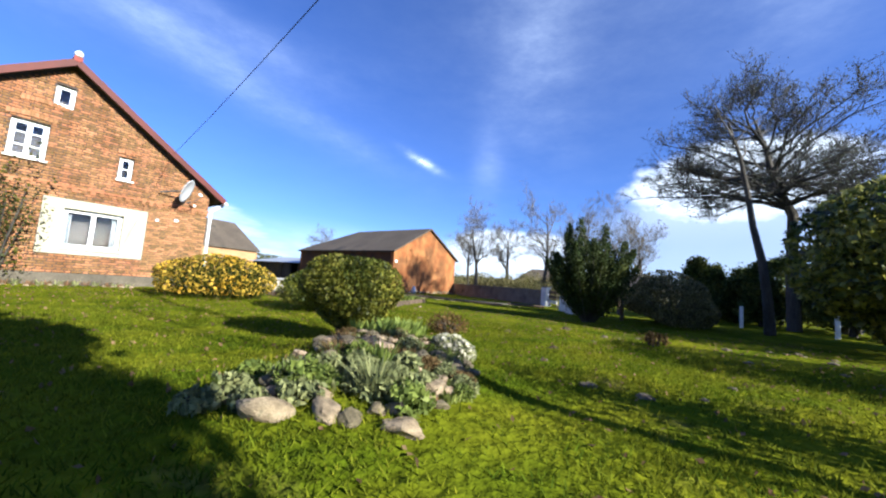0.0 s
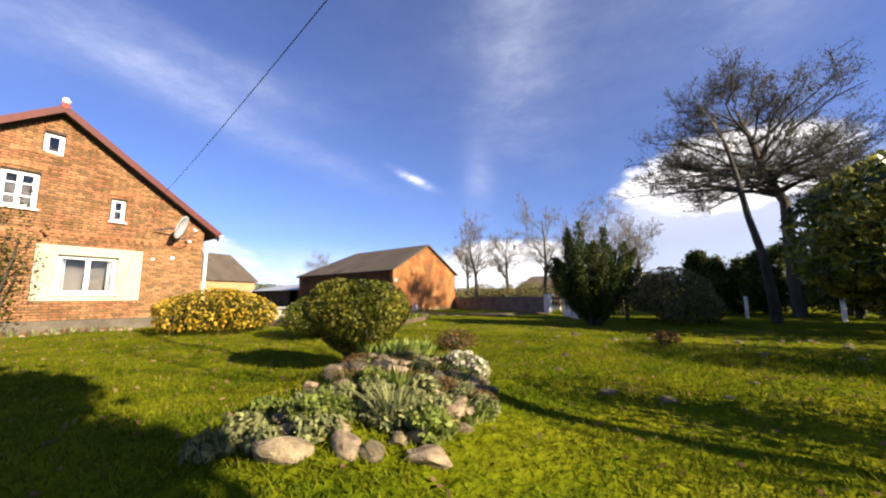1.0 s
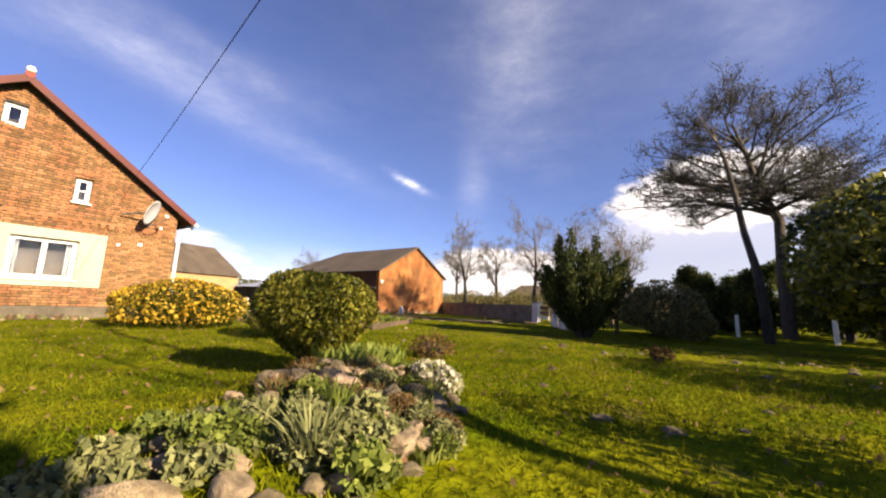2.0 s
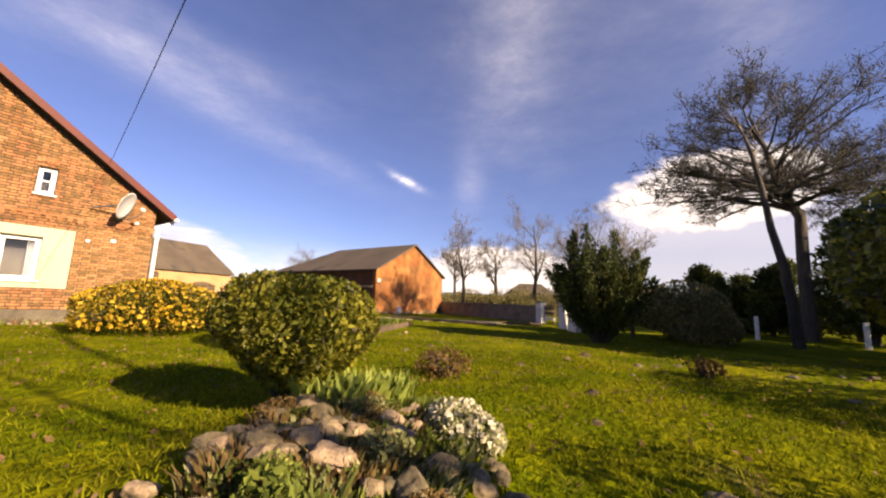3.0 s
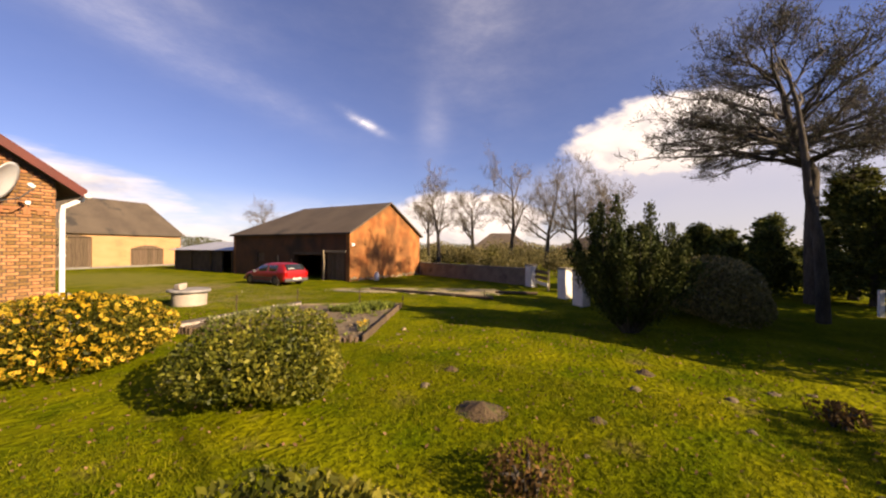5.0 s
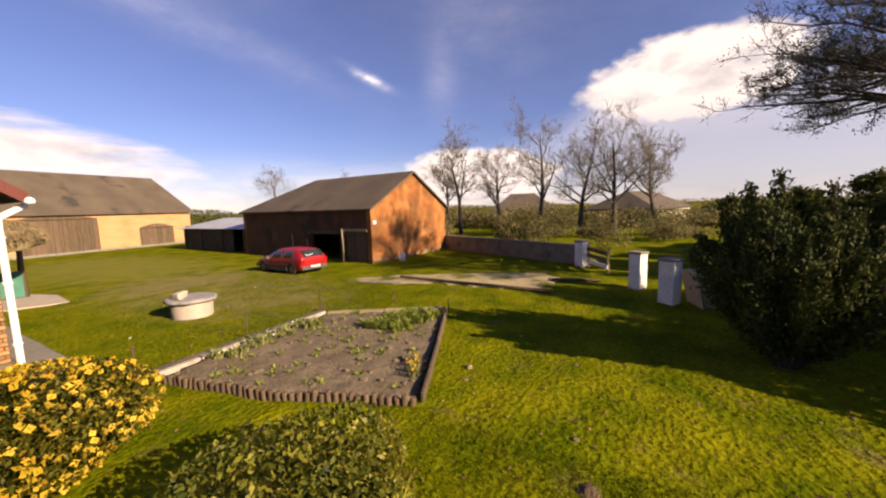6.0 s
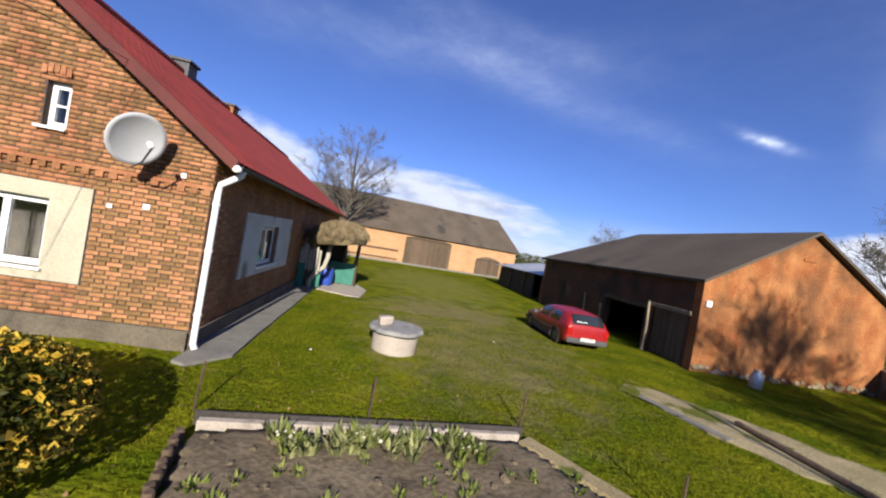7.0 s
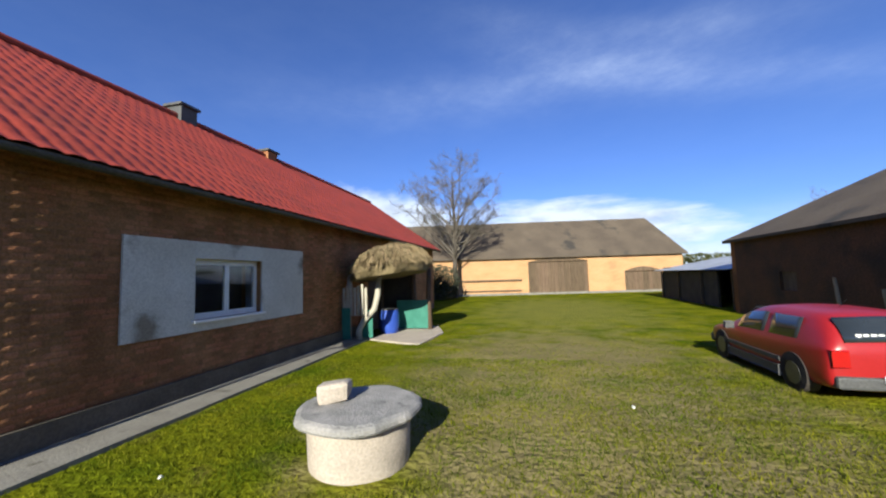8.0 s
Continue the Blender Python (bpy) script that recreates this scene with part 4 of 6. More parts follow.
plank_door(long_barn, 7.75, 12.7, 2.75, M["timber"], n=18, label="tall brown plank gate")
plank_door(long_barn, 1.75, 4.75, 1.75, M["timber"], n=12, label="low brown plank door")
for u0, u1, w, rise in ((7.75, 12.7, 2.75, 0.32), (1.75, 4.75, 1.75, 0.35)):
    # flat arch: wall corners cut back by a curved head of boards
    bm = bmesh.new()
    n = 20
    low, high = [], []
    for k in range(n + 1):
        u = u0 + (u1 - u0) * k / n
        low.append(bm.verts.new((-0.03, u, w - 0.02)))
        high.append(bm.verts.new((-0.03, u, w + rise * math.sin(math.pi * k / n) + 0.001)))
    for k in range(n):
        bm.faces.new((low[k], low[k + 1], high[k + 1], high[k]))
    made = bmesh.ops.extrude_face_region(bm, geom=bm.faces[:])["geom"]
    bmesh.ops.translate(bm, vec=(0.06, 0, 0), verts=[g for g in made if isinstance(g, bmesh.types.BMVert)])
    part("arch_head", bm, M["timber"], long_barn)
for w, o in ((1.2, 0.16), (0.32, 0.10)):
    bm = bmesh.new()
    box(bm, -o, -0.002, 13.3, 18.4, w, w + 0.12)
    part("ledge_beam", bevelled(bm, 0.01), M["timber"], long_barn, "dark beam along the wall")
bm = bmesh.new()
box(bm, -0.05, -0.002, 0.0, 27.0, -0.1, 0.16)
part("plinth", bm, M["concrete"], long_barn)

# lean-to shed between the barns
shed = thing("lean_to_shed", 20.7, 31.6, 0, 0, "dark open lean-to shed with pale metal roof", "shed")
for nm, a in (("back_wall", (3.4, 3.5, 0, 8.6, 0, 2.3)), ("end_wall", (0.1, 3.4, 8.5, 8.6, 0, 1.9)), ("front_wall", (0.0, 0.1, 1.6, 8.6, 0, 1.62))):
    bm = bmesh.new()
    box(bm, *a)
    part(nm, bm, M["dark"], shed, "dark boarded wall")
for k in range(9):
    bm = bmesh.new()
    y0, y1 = -0.2 + k * 1.02, -0.2 + (k + 1) * 1.02 + 0.03
    nseg = 12
    v0 = []
    for i in range(nseg + 1):
        y = y0 + (y1 - y0) * i / nseg
        d = 0.018 * math.sin(i * math.pi / 1.5) + 0.004 * (k % 2)
        v0.append([bm.verts.new((x, y, z + d)) for x, z in ((-0.35, 1.72), (3.6, 2.45))])
    for p, q in zip(v0, v0[1:]):
        bm.faces.new((p[0], p[1], q[1], q[0]))
    ob = part("roof_sheet", bm, M["zinc"], shed, "pale corrugated metal sheet")
    ob.modifiers.new("thick", "SOLIDIFY").thickness = 0.012
for y in (0.1, 3.0, 5.8, 8.4):
    bm = bmesh.new()
    box(bm, -0.1, -0.005, y, y + 0.1, 0, 1.66)
    part("post", bm, M["timber"], shed)

# satellite dish on the gable
dish = thing("satellite_dish", 6.0, 15.62, 3.3, 54, "white satellite dish on a bracket on the gable", "satellite dish")
bm = bmesh.new()
rings = []
for j in range(7):
    r = 0.41 * j / 6
    rings.append([bm.verts.new((r * 0.94 * math.cos(a), 0.42 * (r * r), r * math.sin(a))) for a in np.linspace(0, math.tau, 33)[:-1]] if j else [bm.verts.new((0, 0, 0))])
for k in range(32):
    bm.faces.new((rings[0][0], rings[1][k], rings[1][(k + 1) % 32]))
for a, b in zip(rings[1:], rings[2:]):
    for k in range(32):
        bm.faces.new((a[k], a[(k + 1) % 32], b[(k + 1) % 32], b[k]))
moved(bm, pose(0, 0, 0, 200, 0, 0))
ob = part("reflector", bm, M["dish"], dish, "", True)
ob.modifiers.new("thick", "SOLIDIFY").thickness = 0.012
bm = bmesh.new()
tube(bm, [(0, 0.03, -0.02), (0, 0.3, -0.08), (0, 0.69, -0.16)], 0.025, 8)
part("bracket", bm, M["trim"], dish)
bm = bmesh.new()
tube(bm, [(0, -0.02, -0.44), (0, -0.30, -0.36), (0, -0.52, -0.14)], 0.014, 6)
arm = part("feed_arm", bm, M["trim"], dish)
bm = bmesh.new()
lathe(bm, [(0.02, 0), (0.04, 0.02), (0.04, 0.1), (0.02, 0.13)], 12)
part("feed_head", moved(bm, pose(0, -0.52, -0.14, -50, 0, 0)), M["white"], arm)

# overhead cable to the gable
cable = thing("overhead_cable", 0, 0, 0, 0, "thin black overhead cable to the house gable", "cable")
bm = bmesh.new()
tube(bm, [(5.66 - 3.75 * s, 16.1 - 22 * s, 4.5 - 0.3 * s - 0.9 * s * (1 - s)) for s in np.linspace(0, 1, 16)], 0.006, 6)
part("wire", bm, M["rubber"], cable)

# ---- the yard: well, path, slabs ----
well = thing("well", 10.55, 17.6, 0, 0, "round concrete well with flat slab lid", "well")
bm = bmesh.new()
lathe(bm, [(0.49, -0.1), (0.50, 0.0), (0.515, 0.40), (0.505, 0.43)], 40)
part("ring", bm, M["slab"], well, "pale concrete ring", True)
bm = bmesh.new()
outline = [0.625 + 0.07 * noise.noise((math.cos(a) * 1.7, math.sin(a) * 1.7, 3)) + 0.02 * noise.noise((math.cos(a) * 7, math.sin(a) * 7, 1)) for a in np.linspace(0, math.tau, 49)[:-1]]
lid = []
for z, s in ((0.432, 0.94), (0.442, 0.98), (0.465, 1.0), (0.495, 0.99), (0.515, 0.96), (0.53, 0.90)):
    lid.append([bm.verts.new((outline[k] * s * math.cos(k * math.tau / 48), outline[k] * s * math.sin(k * math.tau / 48), z)) for k in range(48)])
for a, b in zip(lid, lid[1:]):
    for k in range(48):
        bm.faces.new((a[k], a[(k + 1) % 48], b[(k + 1) % 48], b[k]))
bm.faces.new(lid[0][::-1])
bm.faces.new(lid[-1])
part("lid", bm, mat("weathered_slab", (0.29, 0.275, 0.26), (0.20, 0.195, 0.185), 4.0, 40.0, 0.9, 0.6, spots=(0.13, 0.125, 0.12), spot_scale=5.0, grit=0.6), well, "grey weathered lid slab")
blk = thing("stone_block", 10.27, 17.6, 0.531, 20, "small pale stone block lying on the well lid", "stone")
bm = bmesh.new()
box(bm, -0.15, 0.15, -0.12, 0.12, 0, 0.19)
bevelled(bm, 0.045)
for v in bm.verts:
    v.co += 0.035 * noise.noise_vector(v.co * 5)
part("block", bm, M["slab"], blk)


def slab(name, pts, z0, z1, material, label, cuts=10, wobble=0.03):
    """A flat slab with an uneven outline."""
    bm = bmesh.new()
    ring = []
    for a, b in zip(pts, pts[1:] + pts[:1]):
        for k in range(cuts):
            x, y = a[0] + (b[0] - a[0]) * k / cuts, a[1] + (b[1] - a[1]) * k / cuts
            ring.append((x + wobble * noise.noise((x * 2.3, y * 2.3, 7)), y + wobble * noise.noise((x * 2.3, y * 2.3, 9))))
    lo, hi = [bm.verts.new((x, y, z0)) for x, y in ring], [bm.verts.new((x, y, z1)) for x, y in ring]
    n = len(ring)
    for k in range(n):
        bm.faces.new((lo[k], lo[(k + 1) % n], hi[(k + 1) % n], hi[k]))
    bm.faces.new(hi)
    bm.faces.new(lo[::-1])
    bmesh.ops.triangulate(bm, faces=[f for f in bm.faces if len(f.verts) > 4])
    return structure(name, bm, material, label)


slab("pavement", [(7.02, 15.55), (7.25, 15.45), (7.72, 16.0), (7.68, 24.3), (7.02, 24.3)], -0.08, 0.035, M["concrete"], "worn concrete path along the house wall", 14)
slab("pavement", [(7.75, 23.95), (9.45, 23.3), (9.62, 25.3), (9.1, 26.7), (7.75, 26.4)], -0.08, 0.03, M["slab"], "pale concrete slab before the thatched hut", 8)
slab("road", [(15.7, 16.7), (16.3, 14.9), (17.0, 13.4), (17.12, 10.4), (18.0, 9.5), (19.6, 9.4), (20.4, 10.4), (18.9, 13.9), (17.3, 16.2), (16.2, 17.2)], -0.08, 0.012, M["drive"], "sandy worn drive across the grass", 16, 0.25)
slab("pavement", [(15.84, 16.3), (16.32, 14.65), (16.5, 14.7), (16.02, 16.36)], -0.05, 0.03, M["concrete"], "pale kerb slab beside the drive", 6)
for pts in ([(17.32, 15.35, 0.05), (17.2, 13.0, 0.055), (17.15, 11.0, 0.05), (17.1, 9.15, 0.05)], [(18.94, 9.74, 0.06), (19.2, 8.9, 0.065), (19.43, 8.0, 0.06)]):
    bm = bmesh.new()
    tube(bm, pts, 0.06, 8)
    tagged(part("pole", bm, M["timber"], None), "long dark pole lying along the sandy drive", "pole", "poles along the drive")

# ---- thatched hut ----
hut = thing("thatched_hut", 8.2, 25.0, 0, 0, "small garden hut with shaggy thatched roof on crooked posts", "hut")
rng = np.random.default_rng(8)
bm = bmesh.new()
bmesh.ops.create_icosphere(bm, subdivisions=4, radius=1.0)
for v in bm.verts:
    n = 1 + 0.12 * noise.noise(v.co * 2.2)
    z = v.co.z
    v.co = Vector((v.co.x * 1.15 * n - 0.02, v.co.y * 1.5 * n - 0.35, max(z, -0.3) * 0.66 * n + 2.02 + 0.16 * v.co.x))
roofh = part("roof", bm, M["thatch"], hut, "shaggy brown thatched roof")
n = 8000
a, r = rng.uniform(0, math.tau, n), np.sqrt(rng.random(n)) * 1.0
c = np.stack([np.cos(a) * r * 1.2 - 0.02, np.sin(a) * r * 1.55 - 0.35, 2.04 + 0.16 * np.cos(a) * r + 0.66 * np.sqrt(np.clip(1 - r**2, 0, 1)) + rng.normal(0, 0.02, n)], 1)
out = np.stack([np.cos(a) * 0.8, np.sin(a) * 0.8, -0.45 - r * 0.5], 1)
v, f = leaves(rng, c, 0.30, 0.035, 0.0, droop=out, spread=0.22)
ob = soup("thatch_reeds", v, f, M["thatch"])
ob.parent = roofh
for pts in ([(-1.1, -1.12, 0), (-1.12, -1.1, 0.9), (-1.06, -1.05, 1.95)], [(-0.75, -1.12, 0), (-0.77, -1.1, 0.32), (-0.6, -1.08, 0.62), (-0.3, -1.05, 0.92), (-0.22, -1.0, 1.3), (-0.2, -0.9, 2.05)], [(0.78, 1.0, 0), (0.76, 1.0, 1.1), (0.8, 1.02, 2.1)], [(0.2, 1.15, 0), (0.2, 1.15, 2.1)], [(-1.0, 1.1, 0), (-0.98, 1.1, 2.1)]):
    bm = bmesh.new()
    tube(bm, [(x, y, z - 0.03) for x, y, z in pts], [0.105] + [0.088] * (len(pts) - 2) + [0.07], 9)
    part("post", bm, M["barkless"] if pts[0][1] < -0.9 else M["timber"], hut, "crooked barkless post", True)
for k in range(7):
    bm = bmesh.new()
    box(bm, -1.2 + k * 0.115, -1.125 + k * 0.115, -1.26, -1.235, 0.72, 1.52 + 0.05 * (k % 3))
    part("picket", bm, M["barkless"], hut, "pale upright picket")
for x0, x1, y, z1 in ((-1.21, -0.95, -1.3, 0.95), (-0.72, -0.4, -0.98, 0.85), (-0.35, 0.75, 0.9, 1.0)):
    bm = bmesh.new()
    box(bm, x0, x1, y, y + 0.03, 0.06, z1)
    part("panel", bevelled(bm, 0.006), M["green"], hut, "green painted panel")
bm = bmesh.new()
box(bm, -0.95, 0.15, 1.2, 1.24, 0.05, 1.9)
part("back_panel", bm, M["dark"], hut)
barrel = thing("barrel", 7.85, 25.2, 0.0, 0, "blue plastic barrel standing under the thatched roof", "barrel")
bm = bmesh.new()
lathe(bm, [(0.26, 0), (0.28, 0.03), (0.32, 0.25), (0.325, 0.4), (0.32, 0.6), (0.28, 0.76), (0.24, 0.78)], 24)
part("body", bm, M["blue"], barrel, "", True)
bm = bmesh.new()
lathe(bm, [(0.285, 0), (0.29, 0.02), (0.285, 0.04)], 24, (0, 0, 0.75))
part("lid", bm, M["trim"], barrel)


# ---- parked car ----
def hatchback(x, y, rz):
    """A three-box-less hatchback, nose to its own +y."""
    car = thing("car", x, y, 0, rz, "red three-door hatchback parked on the grass beside the barn", "car")
    st = [  # along, half width, sill, belt, roof, roof half width
        (-2.06, 0.73, 0.32, 0.78, 0.81, 0.64), (-2.02, 0.80, 0.25, 0.87, 0.92, 0.66), (-1.92, 0.82, 0.21, 0.88, 1.12, 0.65), (-1.72, 0.83, 0.20, 0.87, 1.31, 0.63), (-1.4, 0.84, 0.19, 0.86, 1.39, 0.62),
        (-0.8, 0.84, 0.19, 0.83, 1.39, 0.60), (-0.2, 0.84, 0.19, 0.82, 1.40, 0.60), (0.3, 0.84, 0.19, 0.81, 1.32, 0.59), (0.8, 0.84, 0.19, 0.80, 1.05, 0.62),
        (1.1, 0.83, 0.19, 0.79, 0.86, 0.68), (1.55, 0.82, 0.20, 0.74, 0.77, 0.66), (1.93, 0.78, 0.24, 0.66, 0.69, 0.62), (2.05, 0.70, 0.30, 0.56, 0.58, 0.55)]
    bm = bmesh.new()
    rows = []
    for yy, w, zs, zb, zr, wr in st:
        half = [(0, zs), (w * 0.86, zs), (w * 0.98, zs + 0.07), (w, zs + 0.25), (w * 0.985, zb - 0.05), (w * 0.95, zb), (wr + (w * 0.95 - wr) * 0.15, zb + (zr - zb) * 0.88), (wr * 0.8, zr), (0, zr + 0.02)]
        loop = half + [(-p, q) for p, q in half[-2:0:-1]]
        rows.append([bm.verts.new((p, yy, q)) for p, q in loop])
    for a, b in zip(rows, rows[1:]):
        for k in range(len(a)):
            bm.faces.new((a[k], a[(k + 1) % len(a)], b[(k + 1) % len(b)], b[k]))
    bm.faces.new(rows[0])
    bm.faces.new(rows[-1][::-1])
    body = part("body", bm, M["car"], car, "glossy red bodywork", True)
    sub = body.modifiers.new("round", "SUBSURF")
    sub.levels = sub.render_levels = 1

    def at(yy):
        for a, b in zip(st, st[1:]):
            if a[0] <= yy <= b[0]:
                s = (yy - a[0]) / (b[0] - a[0])
                return [p + (q - p) * s for p, q in zip(a, b)]

    def side(yy, s, sgn):
        _, w, zs, zb, zr, wr = at(yy)
        return Vector((sgn * (w * 0.95 + ((wr + (w * 0.95 - wr) * 0.15) - w * 0.95) * s + 0.006), yy, zb + (zr - zb) * 0.88 * s))

    for sgn in (1, -1):
        for y0, y1 in ((-1.32, -0.52), (-0.36, 0.62)):
            bm = bmesh.new()
            n = 6
            g = [[bm.verts.new(side(y0 + (y1 - y0) * i / n, s, sgn)) for s in (0.10, 0.5, 0.86)] for i in range(n + 1)]
            for p, q in zip(g, g[1:]):
                for k in range(2):
                    bm.faces.new((p[k], p[k + 1], q[k + 1], q[k]))
            ob = part("side_window", bm, M["tinted"], car, "dark side window", True)
            ob.modifiers.new("thick", "SOLIDIFY").thickness = 0.008
        bm = bmesh.new()
        box(bm, sgn * 0.825, sgn * 0.86, -0.92, 0.92, 0.42, 0.50)
        part("side_strip", bm, M["trim"], car)
        bm = bmesh.new()
        box(bm, sgn * 0.80, sgn * 0.852, -0.90, 0.92, 0.17, 0.34)
        part("sill", bevelled(bm, 0.02), M["trim"], car, "dark plastic sill")
        bm = bmesh.new()
        box(bm, sgn * 0.86, sgn * 0.98, 0.62, 0.72, 0.80, 0.92)
        part("wing_mirror", bevelled(bm, 0.02), M["trim"], car)
        bm = bmesh.new()
        box(bm, sgn * 0.60, sgn * 0.77, -2.07, -1.93, 0.60, 0.84)
        part("tail_light", bevelled(bm, 0.015), M["lamp"], car, "red tail light")
        bm = bmesh.new()
        box(bm, sgn * 0.42, sgn * 0.66, 1.86, 1.99, 0.50, 0.60)
        part("headlight", bevelled(bm, 0.02), M["dish"], car, "clear headlight")
        for yy in (-1.25, 1.27):
            bm = bmesh.new()
            prof = [(0.18, -0.085), (0.29, -0.085), (0.305, -0.05), (0.305, 0.05), (0.29, 0.085), (0.18, 0.085)]
            lathe(bm, prof, 28)
            m = pose(sgn * 0.76, yy, 0.305, 0, 90, 0)
            tyre = part("wheel", moved(bm, m), M["rubber"], car, "black tyre", True)
            bm = bmesh.new()
            lathe(bm, [(0.19, -0.09), (0.19, 0.09)], 24)
            part("rim", moved(bm, m), M["chrome"], tyre, "grey wheel rim")
            bm = bmesh.new()
            lathe(bm, [(0.335, -0.10), (0.335, 0.088)], 28)
            part("wheel_arch", moved(bm, pose(sgn * 0.745, yy, 0.318, 0, 90, 0)), M["dark"], car)
    # rear window and windscreen
    for ya, yb, name in ((-2.0, -1.72, "rear_window"), (0.34, 1.0, "windscreen")):
        bm = bmesh.new()
        n = 6
        g = []
        for i in range(n + 1):
            yy = ya + (yb - ya) * i / n
            _, w, zs, zb, zr, wr = at(yy)
            g.append([bm.verts.new((wr * 0.9 * q, yy - (0.02 if ya < 0 else -0.02), zr + 0.02 - 0.02 * abs(q))) for q in (-1, -0.5, 0, 0.5, 1)])
        for p, q in zip(g, g[1:]):
            for k in range(4):
                bm.faces.new((p[k], p[k + 1], q[k + 1], q[k]))
        ob = part(name, bm, M["tinted"], car, "dark glass", True)
        ob.modifiers.new("thick", "SOLIDIFY").thickness = 0.01
    for k in range(5):  # illegible white lettering across the glass
        bm = bmesh.new()
        box(bm, -0.44 + k * 0.085, -0.375 + k * 0.085, -2.0, -1.985, 1.03, 1.10)
        part("sticker", moved(bm, pose(0, 0.02, -0.02)), M["white"], car, "white lettering as plain bars")
    for y0, y1, nm in ((-2.10, -1.88, "rear_bumper"), (1.88, 2.10, "front_bumper")):
        bm = bmesh.new()
        box(bm, -0.76, 0.76, y0, y1, 0.27, 0.46)
        part(nm, bevelled(bm, 0.04), M["trim"], car, "dark plastic bumper")
    bm = bmesh.new()
    box(bm, -0.26, 0.26, -2.125, -2.105, 0.38, 0.49)
    plate = part("number_plate", bm, M["white"], car, "white plate with plain dark bars")
    for k in range(6):
        bm = bmesh.new()
        box(bm, -0.21 + k * 0.072, -0.165 + k * 0.072, -2.13, -2.126, 0.405, 0.465)
        part("bar", bm, M["rubber"], plate)
    bm = bmesh.new()
    tube(bm, [(0.0, -0.9, 1.33), (0.0, -1.15, 1.55)], 0.006, 5)
    part("aerial", bm, M["rubber"], car)
    car.scale = (0.90, 0.86, 0.83)
    return car


hatchback(16.75, 21.5, -2.3)

# ---- milk can by the barn gable ----
can = thing("milk_can", 21.15, 18.1, 0, 0, "pale blue-grey metal can beside the barn gable", "can")
bm = bmesh.new()
lathe(bm, [(0.15, 0), (0.16, 0.02), (0.16, 0.34), (0.10, 0.44), (0.10, 0.5), (0.12, 0.52)], 20)
part("body", bm, M["zinc"], can, "", True)
bm = bmesh.new()
tube(bm, [(0.15, 0, 0.33), (0.20, 0, 0.38), (0.11, 0, 0.47)], 0.012, 6)
part("handle", bm, M["zinc"], can)


# ---- stones ----
def rock_mesh(seed, flat=0.7):
    """A broken field stone: rounded lump with a few flat faces struck off."""
    r = random.Random(seed)
    bm = bmesh.new()
    bmesh.ops.create_icosphere(bm, subdivisions=3, radius=1.0)
    off = Vector((seed * 3.7, seed * 1.3, seed))
    cuts = [(Vector((r.gauss(0, 1), r.gauss(0, 1), r.gauss(0.2, 0.8))).normalized(), r.uniform(0.55, 0.85)) for _ in range(9)]
    for v in bm.verts:
        for d, at in cuts:
            k = v.co.dot(d) - at
            if k > 0:
                v.co -= d * k * 0.92
        v.co *= 1 + 0.22 * noise.noise(v.co * 1.5 + off) + 0.06 * noise.noise(v.co * 5 + off)
        v.co.z *= flat
    return mesh_of(bm, "stone", M["stone"], False)


rocks = [rock_mesh(k, 0.55 + 0.06 * (k % 5)) for k in range(9)]
rs = random.Random(17)


def place_stone(x, y, size, sink=0.25, label="rounded field stone edging the rockery"):
    ob = new("stone", rocks[rs.randrange(9)])
    s = size * rs.uniform(0.4, 0.72)
    ob.matrix_world = pose(x, y, ground_z(x, y) + s * (0.6 - sink), rs.uniform(-15, 15), rs.uniform(-15, 15), rs.uniform(0, 360)) @ Matrix.Diagonal((s * rs.uniform(0.9, 1.4), s, s, 1))
    return tagged(ob, label, "stone", "stones of the rockery")


ring = [(2.72, 3.75), (2.78, 3.4), (2.9, 3.1), (3.05, 2.85), (3.5, 2.82), (3.9, 2.95), (4.3, 3.12), (4.7, 3.3)]
for a, b in zip(ring, ring[1:]):
    d = math.dist(a, b)
    for k in range(max(2, int(d / 0.10))):
        q = (k + rs.uniform(0.2, 0.8)) / max(2, int(d / 0.10))
        place_stone(a[0] + (b[0] - a[0]) * q + rs.uniform(-0.12, 0.12), a[1] + (b[1] - a[1]) * q + rs.uniform(-0.12, 0.12), rs.uniform(0.06, 0.14), rs.uniform(0.3, 0.55))
for x, y, size, flat in ((2.64, 3.28, 0.24, 0.7), (2.85, 3.05, 0.19, 0.6), (3.17, 2.84, 0.16, 0.6), (3.05, 2.66, 0.21, 0.55), (3.42, 2.72, 0.13, 0.6), (3.75, 2.84, 0.12, 0.7), (2.66, 3.62, 0.15, 0.7)):
    ob = place_stone(x, y, size, 0.45, "broad flat grey stone in front of the rockery")
    ob.scale = (size * 0.66, size * 0.5, size * 0.66 * flat)
for x, y, s in ((11.02, 9.12, 0.15), (10.6, 9.0, 0.07), (12.9, 8.8, 0.08)):
    place_stone(x, y, s, 0.45, "small loose stone lying in the lawn")

for k in range(70):
    q, w = rs.uniform(-0.9, 0.9), rs.uniform(-0.75, 0.8)
    place_stone(MOUND[0] + 1.3 * 0.8 * q - 0.8 * 0.6 * w, MOUND[1] + 1.3 * 0.6 * q + 0.8 * 0.8 * w, rs.uniform(0.07, 0.14), 0.0, "tan field stone lying among the rockery plants")
for k in range(32):  # pale row across the back of the mound
    q = rs.random()
    place_stone(3.6 + 0.95 * q + rs.uniform(-0.1, 0.1), 4.1 - 0.45 * q + rs.uniform(-0.16, 0.16), rs.uniform(0.08, 0.14), -0.2, "pale pinkish field stone along the back of the rockery")

